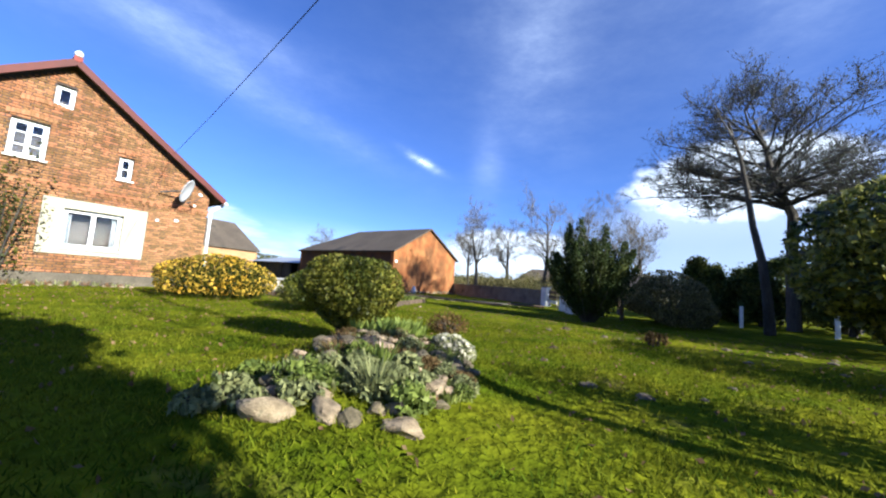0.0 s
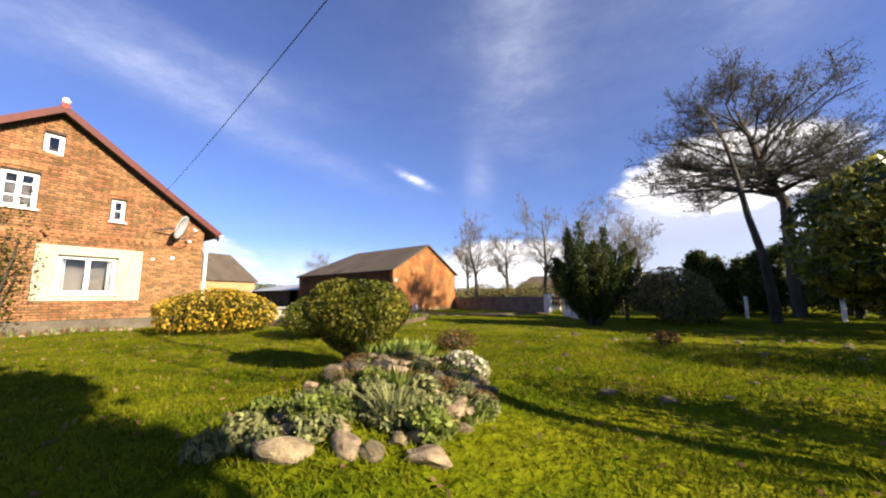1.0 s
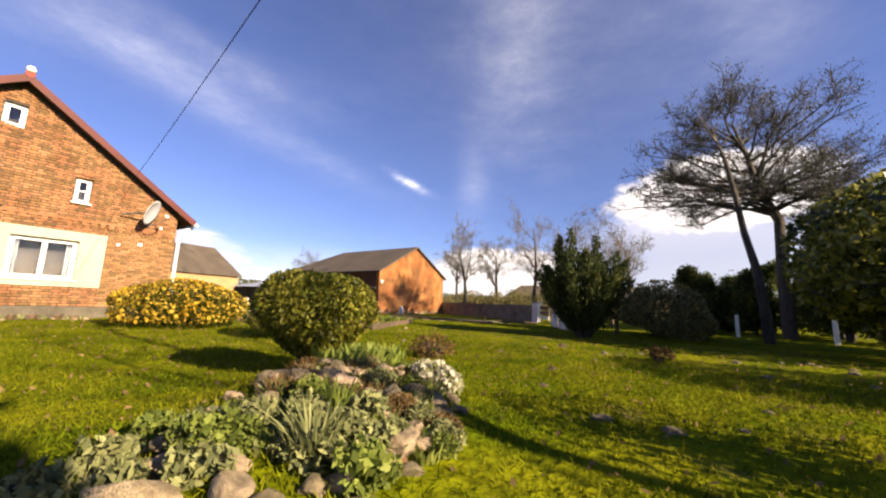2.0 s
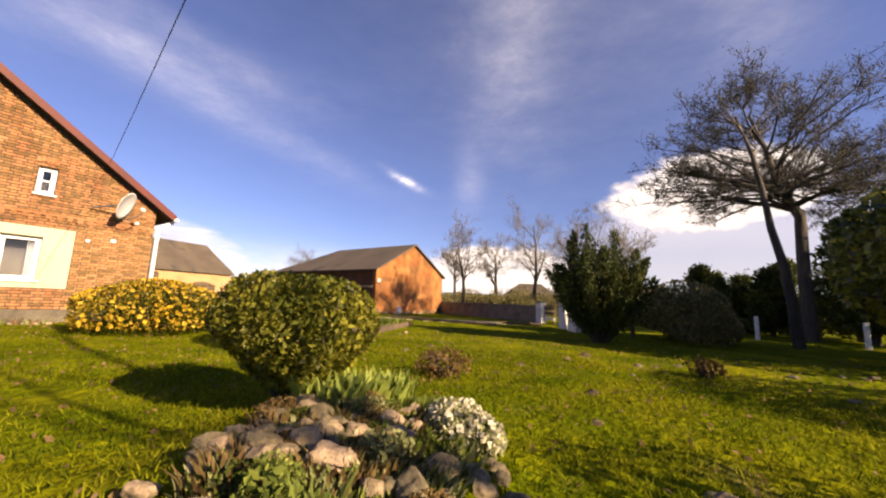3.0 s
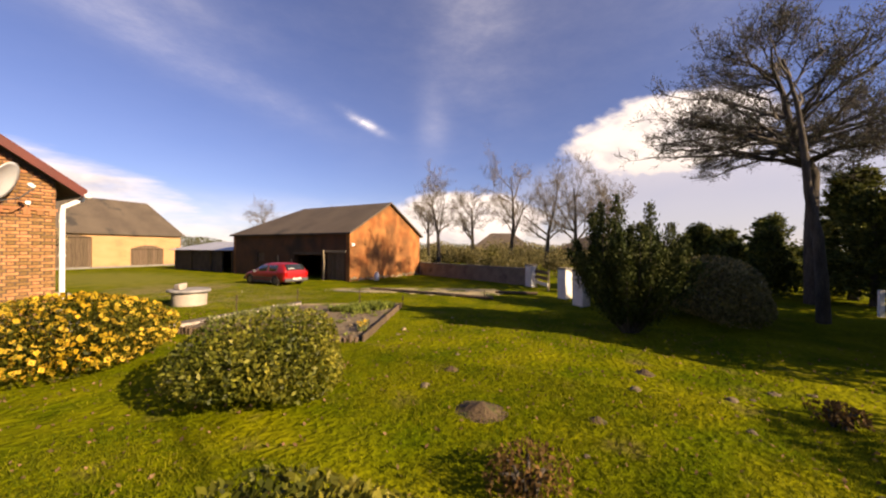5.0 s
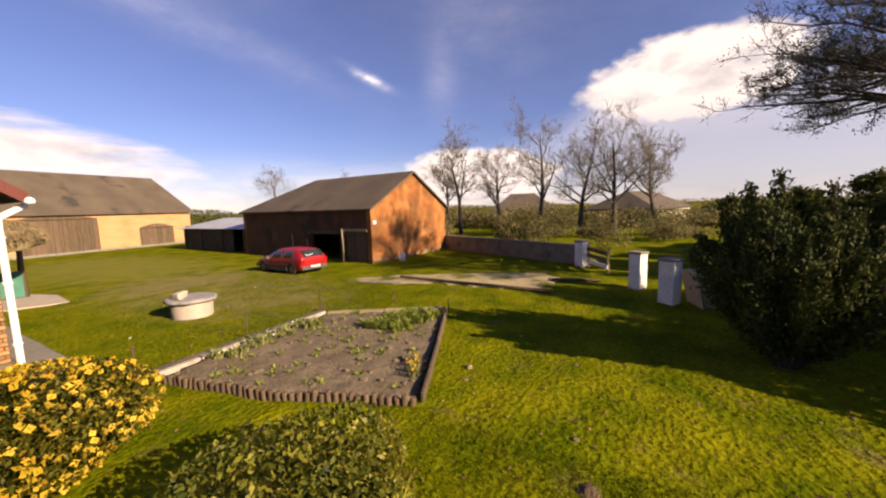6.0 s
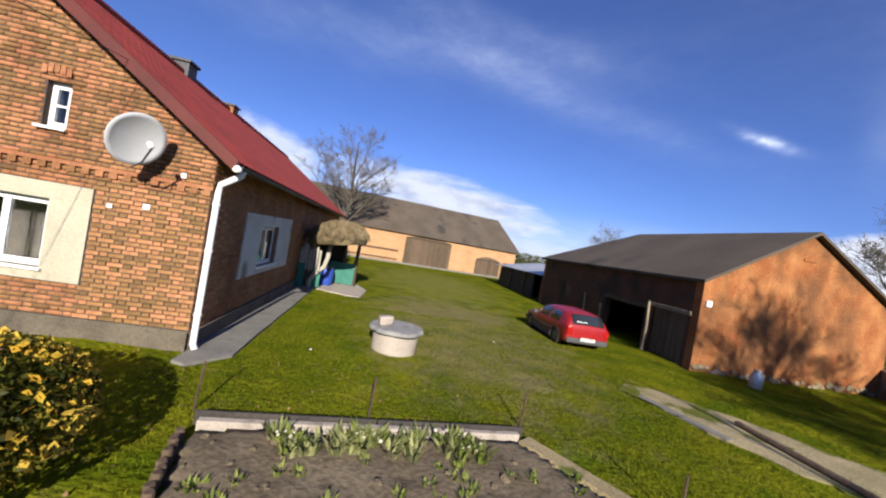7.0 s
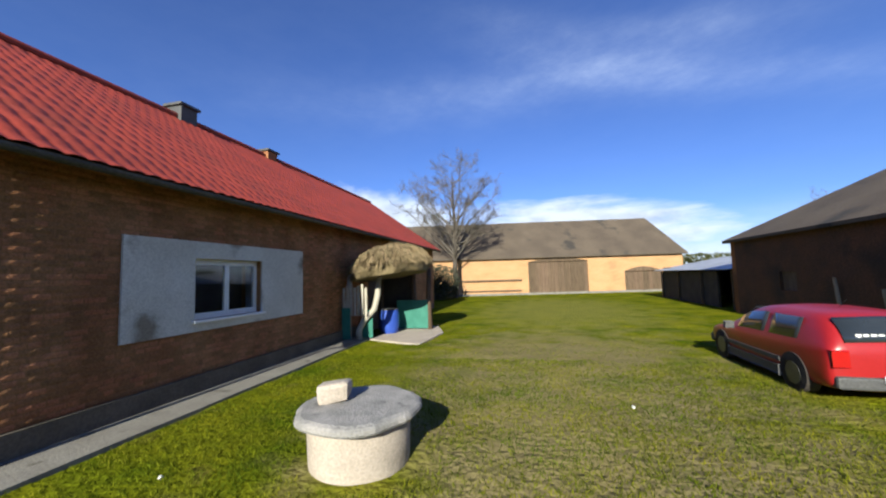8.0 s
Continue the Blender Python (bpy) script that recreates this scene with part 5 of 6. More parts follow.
for x, y in ((8.87, 16.9), (13.55, 19.4)):
    ob = place_stone(x, y, 0.05, 0.2, "small white stone lying in the grass")
    ob.data = ob.data.copy()
    ob.data.materials[0] = M["whitewash"]
for k in range(34):  # tan stones among the plants towards the back
    place_stone(3.65 + rs.uniform(0, 1.3), 3.5 + rs.uniform(0, 0.85), rs.uniform(0.06, 0.13), 0.1, "tan field stone lying among the rockery plants")

# ---- vegetable bed ----
BED = [(8.2, 13.7), (12.12, 13.98), (13.78, 11.25), (9.62, 9.33), (8.75, 11.4)]
bed_bm = bmesh.new()


def in_poly(x, y, poly):
    hit = False
    for (x0, y0), (x1, y1) in zip(poly, poly[1:] + poly[:1]):
        if (y0 > y) != (y1 > y) and x < x0 + (y - y0) / (y1 - y0) * (x1 - x0):
            hit = not hit
    return hit


step = 0.09
cells = {}
for i in range(70):
    for j in range(60):
        x, y = 7.9 + i * step, 9.0 + j * step
        z = 0.055 + 0.035 * noise.noise((x * 2.6, y * 2.6, 2)) + 0.014 * noise.noise((x * 8, y * 8, 5)) + 0.006 * noise.noise((x * 16, y * 16, 1))
        cells[i, j] = (x, y, z)
made = {}
for i in range(69):
    for j in range(59):
        if in_poly(7.9 + (i + 0.5) * step, 9.0 + (j + 0.5) * step, BED):
            q = []
            for k in ((i, j), (i + 1, j), (i + 1, j + 1), (i, j + 1)):
                if k not in made:
                    made[k] = bed_bm.verts.new(cells[k])
                q.append(made[k])
            bed_bm.faces.new(q)
skirt = bmesh.ops.extrude_edge_only(bed_bm, edges=[e for e in bed_bm.edges if e.is_boundary])["geom"]
for g in skirt:
    if isinstance(g, bmesh.types.BMVert):
        g.co.z = -0.1
bed = tagged(part("vegetable_bed", bed_bm, M["soil"], None, "", True), "dug brown soil of a small vegetable bed", "vegetable bed")

# clods of dug earth
clod_meshes = []
for k in range(6):
    bm = bmesh.new()
    bmesh.ops.create_icosphere(bm, subdivisions=2, radius=0.06)
    for v in bm.verts:
        v.co *= 1 + 0.5 * noise.noise(v.co * 22 + Vector((k * 5, 0, 0)))
        v.co.z *= 0.6
    clod_meshes.append(mesh_of(bm, "clod", M["soil"]))
k = 0
while k < 90:
    x, y = rs.uniform(8.2, 13.6), rs.uniform(9.2, 13.7)
    if in_poly(x, y, BED):
        ob = new("clod", clod_meshes[k % 6])
        ob.parent = bed
        ob.matrix_world = pose(x, y, 0.06 + 0.035 * noise.noise((x * 2.6, y * 2.6, 2)), rs.uniform(-30, 30), 0, rs.uniform(0, 360)) @ Matrix.Scale(rs.uniform(0.35, 0.95), 4)
        k += 1

log_bm = bmesh.new()
lathe(log_bm, [(0.045, -0.1), (0.048, 0.0), (0.047, 0.13), (0.038, 0.145)], 10)
log_mesh = mesh_of(log_bm, "log", M["timber"], False)
edging = thing("log_edging", 0, 0, 0, 0, "low edging of short dark logs round the bed", "edging")
for a, b in (((8.14, 13.6), (8.66, 11.4)), ((8.66, 11.4), (9.55, 9.25))):
    n = int(math.dist(a, b) / 0.112)
    for k in range(n):
        s = (k + 0.5) / n
        ob = new("log", log_mesh)
        ob.parent = edging
        ob.matrix_world = pose(a[0] + (b[0] - a[0]) * s + rs.uniform(-0.012, 0.012), a[1] + (b[1] - a[1]) * s, rs.uniform(-0.035, 0.03), rs.uniform(-6, 6), rs.uniform(-6, 6), rs.uniform(0, 360))
# timber planks are boards, track ones trodden ground, dark ones a strip behind the kerb
for a, b, nm, m, w, h in (((8.2, 13.81), (8.9, 13.86), "kerb", "slab", 0.10, 0.10), ((8.93, 13.86), (10.33, 13.96), "kerb", "slab", 0.10, 0.11), ((10.36, 13.96), (11.23, 14.02), "kerb", "slab", 0.10, 0.11), ((11.26, 14.02), (12.18, 14.09), "kerb", "slab", 0.10, 0.11), ((12.26, 14.06), (13.1, 12.8), "plank", "track", 0.26, 0.06), ((13.12, 12.77), (14.0, 11.4), "plank", "track", 0.26, 0.06), ((9.65, 9.22), (11.6, 10.12), "plank", "timber", 0.05, 0.15), ((11.62, 10.13), (13.82, 11.18), "plank", "timber", 0.05, 0.15), ((8.12, 13.9), (10.2, 14.05), "plank", "dark", 0.04, 0.15), ((10.22, 14.05), (12.28, 14.2), "plank", "dark", 0.04, 0.15)):
    bm = bmesh.new()
    L = math.dist(a, b)
    box(bm, 0, L, -w / 2, w / 2, -0.08, h)
    bevelled(bm, 0.012)
    ob = part("edging_" + nm, bm, M[m], None)
    ob.matrix_world = pose(a[0], a[1], 0.0, rs.uniform(-3, 3), 0, math.degrees(math.atan2(b[1] - a[1], b[0] - a[0])))
    tagged(ob, "pale concrete kerb beside the vegetable bed" if m == "slab" else "rough strip edging the vegetable bed", "edging", "edging of the bed")

for x, y, h, lx, ly in ((7.98, 14.2, 0.6, 0.05, 0), (10.1, 14.28, 0.6, 0.02, 0), (12.38, 14.5, 0.55, 0.03, 0), (13.45, 12.65, 0.55, 0, 0), (13.95, 11.2, 0.35, 0, 0), (16.95, 9.45, 0.35, 0, 0)):
    bm = bmesh.new()
    tube(bm, [(0, 0, -0.1), (lx * 0.5, ly * 0.5, h * 0.5), (lx, ly, h)], 0.016, 6)
    ob = part("stake", bm, M["iron"], None)
    ob.location = (x, y, 0)
    tagged(ob, "thin rusty iron stake beside the vegetable bed", "stake", "stakes round the bed")

# ---- boundary: pillars, wall, fence ----
for x, y, w, h, rz in ((23.05, 9.25, 0.42, 1.15, -28), (18.95, 6.8, 0.40, 1.22, -30), (17.25, 5.95, 0.42, 1.26, -30)):
    g = thing("gate_pillar", x, y, 0, rz, "whitewashed concrete gate pillar at the drive", "pillar", "gate pillars")
    bm = bmesh.new()
    box(bm, -w / 2, w / 2, -w / 2, w / 2, -0.1, h - 0.08)
    part("shaft", bevelled(bm, 0.02), M["whitewash"], g)
    bm = bmesh.new()
    box(bm, -w / 2 - 0.03, w / 2 + 0.03, -w / 2 - 0.03, w / 2 + 0.03, h - 0.078, h)
    part("cap", bevelled(bm, 0.015), M["concrete"], g)
wall_a, wall_b = Vector((27.6, 19.6, 0)), Vector((23.3, 9.4, 0))
bm = bmesh.new()
L = (wall_b - wall_a).length
box(bm, 0, L, -0.09, 0.09, -0.2, 0.86)
ob = structure("wall_1", bm, M["gardenwall"], "low grey rendered garden wall")
ob.matrix_world = pose(*wall_a, 0, 0, math.degrees(math.atan2(wall_b.y - wall_a.y, wall_b.x - wall_a.x)))
bm = bmesh.new()
box(bm, 0, L, -0.13, 0.13, 0.862, 0.93)
cap = structure("trim", bevelled(bm, 0.01), M["concrete"], "concrete coping", ob)
gate = thing("field_gate", 22.75, 8.95, 0, -148, "low weathered plank gate between the pillars", "gate")
for k in range(3):
    bm = bmesh.new()
    box(bm, 0.0, 1.9, -0.02, 0.02, 0.2 + k * 0.27, 0.36 + k * 0.27)
    part("rail", bm, M["timber"] if k else M["whitewash"], gate)
for x in (0.05, 1.85):
    bm = bmesh.new()
    box(bm, x - 0.05, x + 0.05, 0.021, 0.08, -0.05, 1.0)
    part("post", bm, M["paletimber"], gate)
stack = thing("timber_stack", 16.85, 5.2, 0, 22, "pale boards leaning in a stack beside the gate pillar", "boards")
for k in range(7):
    bm = bmesh.new()
    box(bm, 0, 0.9, -0.015, 0.015, 0, 0.95 - 0.03 * (k % 3), pose(0.02 * k, -0.09 * k, 0, -12, 0, rs.uniform(-4, 4)))
    part("board", bm, M["freshboard"], stack)
for k, (x, y, h) in enumerate(((20.8, 0.26, 0.85), (21.5, 3.2, 0.8), (19.6, -2.2, 0.8), (16.2, 3.9, 0.75), (20.6, 4.8, 0.7))):
    bm = bmesh.new()
    box(bm, -0.06, 0.06, -0.06, 0.06, -0.1, h)
    ob = part("fence_post", bevelled(bm, 0.012), M["whitewash"] if k < 3 else M["timber"], None)
    ob.location = (x, y, 0)
    tagged(ob, "short pale concrete fence post at the garden edge" if k < 3 else "short weathered timber post in the grass", "post", "fence posts")

# far houses beyond the fields
for x, y, rz, w, l, e, r, lab in ((66, 20.5, 20, 8, 10, 2.2, 4.8, "far house with dark hipped roof beyond the trees"), (70, 2, 75, 8, 17, 2.1, 4.2, "far low house with pale walls beyond the trees"), (64, 46, 10, 7, 9, 1.8, 3.4, "far small house beyond the barn")):
    gabled("far_house", x, y, rz, w, l, e, r, M["cream"], M["felt"], lab, hips=(3.0, 3.0))["category"] = "house"


# ---- plants ----
def limb_tree(seed, height, radius, levels=4, lean=(0, 0), first=0.35, spread=0.9, branch=(7, 6, 5, 4), droop=0.0, reach=0.5, fine=0.006, inner=1.0):
    """Bars of a bare tree: trunk lines and branch lines as (points, radii)."""
    rng = random.Random(seed)
    trunk, twigs = [], []

    def grow(base, way, length, r, level):
        n = 6 if level == 0 else 4
        pts, rad, p, d = [base.copy()], [r], base.copy(), way.normalized()
        for k in range(n):
            wob = Vector((rng.gauss(0, 1), rng.gauss(0, 1), rng.gauss(0, 0.5))) * (0.05 if level == 0 else 0.16 if level < 3 else 0.14)
            d = (d + wob + Vector((0, 0, (0.10 if level else 0.0) - droop * level * 0.1))).normalized()
            p = p + d * length / n
            pts.append(p.copy())
            rad.append(max(r * (1 - 0.8 * (k + 1) / n), fine))
        (trunk if level == 0 else twigs).append((pts, rad, level))
        if level + 1 >= levels:
            return
        for _ in range(branch[level]):
            f = rng.uniform(first if level == 0 else 0.25, 1.0)
            i = min(int(f * n), n - 1)
            q = pts[i].lerp(pts[i + 1], f * n - i)
            az = rng.uniform(0, math.tau)
            side = (d.orthogonal().normalized())
            side = Matrix.Rotation(az, 3, d) @ side
            w = (d * rng.uniform(0.35, 0.9) + side * spread * rng.uniform(0.6, 1.2))
            grow(q, w, length * (reach if level < 1 else reach * inner) * rng.uniform(0.6, 1.1) * (1.15 - 0.5 * f if level == 0 else 1), rad[i] * rng.uniform(0.45, 0.65), level + 1)

    grow(Vector((0, 0, -0.1)), Vector((lean[0], lean[1], 1)), height, radius, 0)
    return trunk, twigs


def bars_mesh(bars, name, material):
    v, f = [], []
    for pts, rad, level in bars:
        sides = (10, 6, 4, 3, 3)[level]
        ring0 = None
        for i, p in enumerate(pts):
            d = (pts[min(i + 1, len(pts) - 1)] - pts[max(i - 1, 0)]).normalized()
            a = d.orthogonal().normalized()
            c = d.cross(a)
            ring = len(v)
            for k in range(sides):
                q = p + (a * math.cos(k * math.tau / sides) + c * math.sin(k * math.tau / sides)) * rad[i]
                v.append(q[:])
            if ring0 is not None:
                f += [(ring0 + k, ring0 + (k + 1) % sides, ring + (k + 1) % sides, ring + k) for k in range(sides)]
            ring0 = ring
    me = bpy.data.meshes.new(name)
    me.from_pydata(v, [], f)
    me.materials.append(material)
    me.shade_smooth()
    return me


def bare_tree(name, x, y, seed, height, radius, label, group="", buds=0, leaf_mat=None, twig_mat=None, leaf=0.12, bars=None, **how):
    t = thing(name, x, y, 0, 0, label, "tree", group)
    trunk, twigs = bars or limb_tree(seed, height, radius, **how)
    for nm, lines, m in (("trunk", trunk, M["bark"]), ("crown", twigs, twig_mat or M["twig"])):
        ob = new(nm, bars_mesh(lines, nm, m))
        ob.parent = t
    if buds:
        rng = np.random.default_rng(seed)
        ends = np.array([p[:] for pts, _, lv in twigs if lv >= 2 for p in pts[1:]])
        c = ends[rng.integers(0, len(ends), buds)] + rng.normal(size=(buds, 3)) * 0.10
        v, f = leaves(rng, c, leaf, leaf * 0.7)
        ob = soup("leaves", v, f, leaf_mat or M["bud"])
        ob.parent = t
    return t


def shrub(name, x, y, seed, centre, radii, count, leaf, material, label, stems=6, category="shrub", rough=0.28, hollow=0.5, up=0.5, extra=None, group="", taper=0.0, square=1.0):
    """A shrub: stems from the ground and a crown of separate leaves."""
    s = thing(name, x, y, 0, 0, label, category, group)
    rng = np.random.default_rng(seed)
    for k in range(stems):
        a = k * math.tau / stems + rng.uniform(-0.3, 0.3)
        top = Vector(centre) + Vector((math.cos(a) * radii[0] * 0.6, math.sin(a) * radii[1] * 0.6, radii[2] * rng.uniform(0.0, 0.5)))
        foot = Vector((math.cos(a) * 0.06, math.sin(a) * 0.06, -0.05))
        bm = bmesh.new()
        tube(bm, [foot, foot.lerp(top, 0.4) + Vector((0, 0, 0.1)), top], [0.03, 0.02, 0.008], 5)
        part("stem", bm, M["bark"], s)
    pts = lumps(rng, count, centre, radii, 18, rough, hollow, square)
    pts = pts[pts[:, 2] > 0.03]
    low = np.clip((centre[2] - pts[:, 2]) / radii[2], 0, 1)
    pts[:, :2] *= (1 - taper * low)[:, None]
    v, f = leaves(rng, pts, leaf, leaf * 0.5, up)
    ob = soup("crown", v, f, material)
    ob.parent = s
    if extra:
        nm, m, n, size = extra
        far_out = np.linalg.norm((pts - np.array(centre)) / np.array(radii), axis=1)
        keep_ = np.argsort(-far_out + 0.25 * rng.random(len(pts)))[: n * 2]
        pts = pts[rng.choice(keep_, n, replace=False)]
        pts = pts[pts[:, 2] > 0.12]
        v, f = leaves(rng, pts, size, size * 0.9, 0.3)
        ob = soup(nm, v, f, m)
        ob.parent = s
    return s



def plumes(name, x, y, seed, count, spread, height, n, leaf, material, label, thick=0.22, base=0.15, category="tree", group="", conic=False):
    """An evergreen of many upright plumes that fan out from the foot; conic: one spire clothed from the ground."""
    rng = np.random.default_rng(seed)
    t = thing(name, x, y, 0, 0, label, category, group)
    bm = bmesh.new()
    cs, ds = [], []
    for k in range(count):
        a = k * 2.4 + rng.uniform(-0.4, 0.4)
        f = math.sqrt((k + 0.5) / count)
        if conic:
            a = rng.uniform(0, math.tau)
            z0 = height * rng.uniform(0.02, 0.85)
            reach = spread * (1 - z0 / height) ** 0.8 * rng.uniform(0.7, 1.15)
            foot, tip = Vector((0, 0, z0)), Vector((math.cos(a) * reach, math.sin(a) * reach, z0 + reach * rng.uniform(0.05, 0.4) + 0.15))
        else:
            foot = Vector((math.cos(a) * 0.1, math.sin(a) * 0.1, 0))
            tip = Vector((math.cos(a) * spread * f, math.sin(a) * spread * f, height * (1.0 - 0.32 * f * f) * rng.uniform(0.70, 1.10)))
        mid = foot.lerp(tip, 0.5) + Vector((math.cos(a), math.sin(a), 0)) * (0.0 if conic else 0.12 * spread)
        if not conic:
            stem = bmesh.new()
            tube(stem, [foot - Vector((0, 0, 0.05)), mid, tip], [0.035, 0.02, 0.006], 5)
            part("stem", stem, M["bark"], t)
        m = n // count
        s = base + (1 - base) * rng.random(m) ** 0.8
        axis = np.outer((1 - s) ** 2, foot) + np.outer(2 * s * (1 - s), mid) + np.outer(s**2, tip)
        w = thick * (0.22 + np.sin(np.pi * np.clip(s * 0.92, 0, 1)) * 0.9) * rng.uniform(0.7, 1.3)
        cs.append(axis + rng.normal(size=(m, 3)) * w[:, None] * (0.6, 0.6, 0.5))
        d = np.array((tip - foot).normalized())
        ds.append(np.tile(d, (m, 1)) + rng.normal(size=(m, 3)) * 0.3)
    if conic:
        tube(bm, [(0, 0, -0.1), (0, 0, height * 0.5), (0, 0, height * 0.95)], [0.03 * height, 0.018 * height, 0.01], 7)
        part("trunk", bm, M["bark"], t)
    else:
        bm.free()
    c, d = np.concatenate(cs), np.concatenate(ds)
    up = c[:, 2] > 0.03
    v, f = leaves(rng, c[up], leaf, leaf * 0.42, 0.0, droop=d[up], spread=0.3)
    ob = soup("crown", v, f, material)
    ob.parent = t
    return t


shrub("globe_shrub", 4.6, 5.03, 3, (0, 0, 0.66), (0.63, 0.63, 0.50), 14500, 0.054, M["boxleaf"], "rounded clipped evergreen shrub on short bare stems", hollow=0.25, rough=0.22, taper=0.5, square=0.86, stems=9)
shrub("low_shrub", 7.1, 8.65, 4, (0, 0, 0.44), (1.17, 1.15, 0.53), 14000, 0.07, M["lowleaf"], "low spreading evergreen shrub on the lawn", hollow=0.4, rough=0.36)
# two unseen shrubs behind the view, added to shade the ground by the rockery
shrub("shade_shrub", 5.0, -0.95, 144, (0, 0, 0.95), (0.75, 0.6, 0.95), 1900, 0.10, M["ivy"], "unseen loose evergreen shrub that shades the lawn", rough=0.5, hollow=0.2)
shrub("shade_shrub", 2.15, -0.75, 146, (0, 0, 0.75), (0.75, 0.6, 0.8), 5000, 0.09, M["ivy"], "unseen loose evergreen shrub that shades the lawn", rough=0.4, hollow=0.2)
shrub("flowering_shrub", 6.26, 12.6, 5, (0, 0, 0.46), (1.5, 1.3, 0.62), 17000, 0.065, M["gold"], "yellow flowering shrub beside the house gable", extra=("blossom", M["petal"], 2300, 0.082), hollow=0.35, rough=0.24)
plumes("dark_yew", 13.48, 4.38, 6, 34, 1.5, 3.0, 44000, 0.085, M["yew"], "dark upright evergreen with ragged fanning crown", thick=0.165)
shrub("olive_shrub", 17.0, 2.5, 7, (0, 0, 0.8), (1.9, 1.7, 0.88), 18000, 0.10, M["scrub"], "broad olive-brown budding shrub under the trees", rough=0.4, stems=9)
shrub("laurel", 13.9, -2.25, 18, (0, 0, 1.95), (2.1, 1.9, 2.05), 19000, 0.19, M["laurel"], "tall glossy evergreen laurel at the lawn edge", rough=0.55, hollow=0.15)
# unseen thuja behind the view, added for the broad shade on the left
plumes("shade_thuja", 0.15, -2.9, 9, 70, 2.1, 6.2, 40000, 0.26, M["yew"], "unseen tall dark evergreen that shades the lawn", thick=0.36, conic=False)
shrub("dry_shrub", 6.72, 4.97, 10, (0, 0, 0.14), (0.42, 0.36, 0.2), 900, 0.05, M["russet"], "small reddish dry shrub in the lawn", rough=0.4, up=1.5)
shrub("dry_shrub", 9.5, 2.2, 13, (0, 0, 0.1), (0.22, 0.22, 0.14), 300, 0.07, M["russet"], "small dry plant in the lawn", rough=0.4, up=1.5)
shrub("house_climber", 2.2, 15.72, 14, (0, 0, 1.6), (0.9, 0.3, 1.8), 1500, 0.07, M["bud"], "olive budding climbing shrub against the gable", stems=9, rough=0.6, hollow=0.05, extra=("young_leaves", M["gold"], 600, 0.08))

# unseen evergreens behind the lawn, added for the shade that lies over it
plumes("shade_thuja", 17.0, -7.2, 140, 80, 1.9, 7.2, 36000, 0.32, M["yew"], "unseen tall dark evergreen that shades the lawn", thick=0.42)
shrub("laurel", 8.5, -3.4, 145, (0, 0, 1.15), (1.7, 1.3, 1.2), 9000, 0.12, M["ivy"], "unseen broad evergreen laurel that shades the lawn", rough=0.4, hollow=0.4)

# conifers along the far edge of the garden
for k, (x, y, h, r) in enumerate(((24, 1.8, 3.4, 0.9), (25.5, 0.2, 2.3, 1.0), (27.5, 1.0, 3.3, 0.8), (23.6, -0.6, 3.2, 0.9), (22.5, -3.2, 4.4, 1.8), (24.5, -3.4, 6.0, 2.0), (22.8, -4.9, 6.8, 2.2), (21.0, -6.5, 7.4, 2.4), (18.4, -8.4, 6.2, 2.0), (29.0, 1.2, 2.6, 1.5), (31.0, -0.4, 3.4, 1.9), (29.5, -2.0, 4.2, 2.0), (26.5, -4.2, 6.0, 2.3))):
    plumes("conifer", x, y, 40 + k, 90, r, h, 9000, 0.2, M["conifer"], "dense olive-green conifer along the garden edge", thick=0.24, conic=True, group="conifers at the edge")


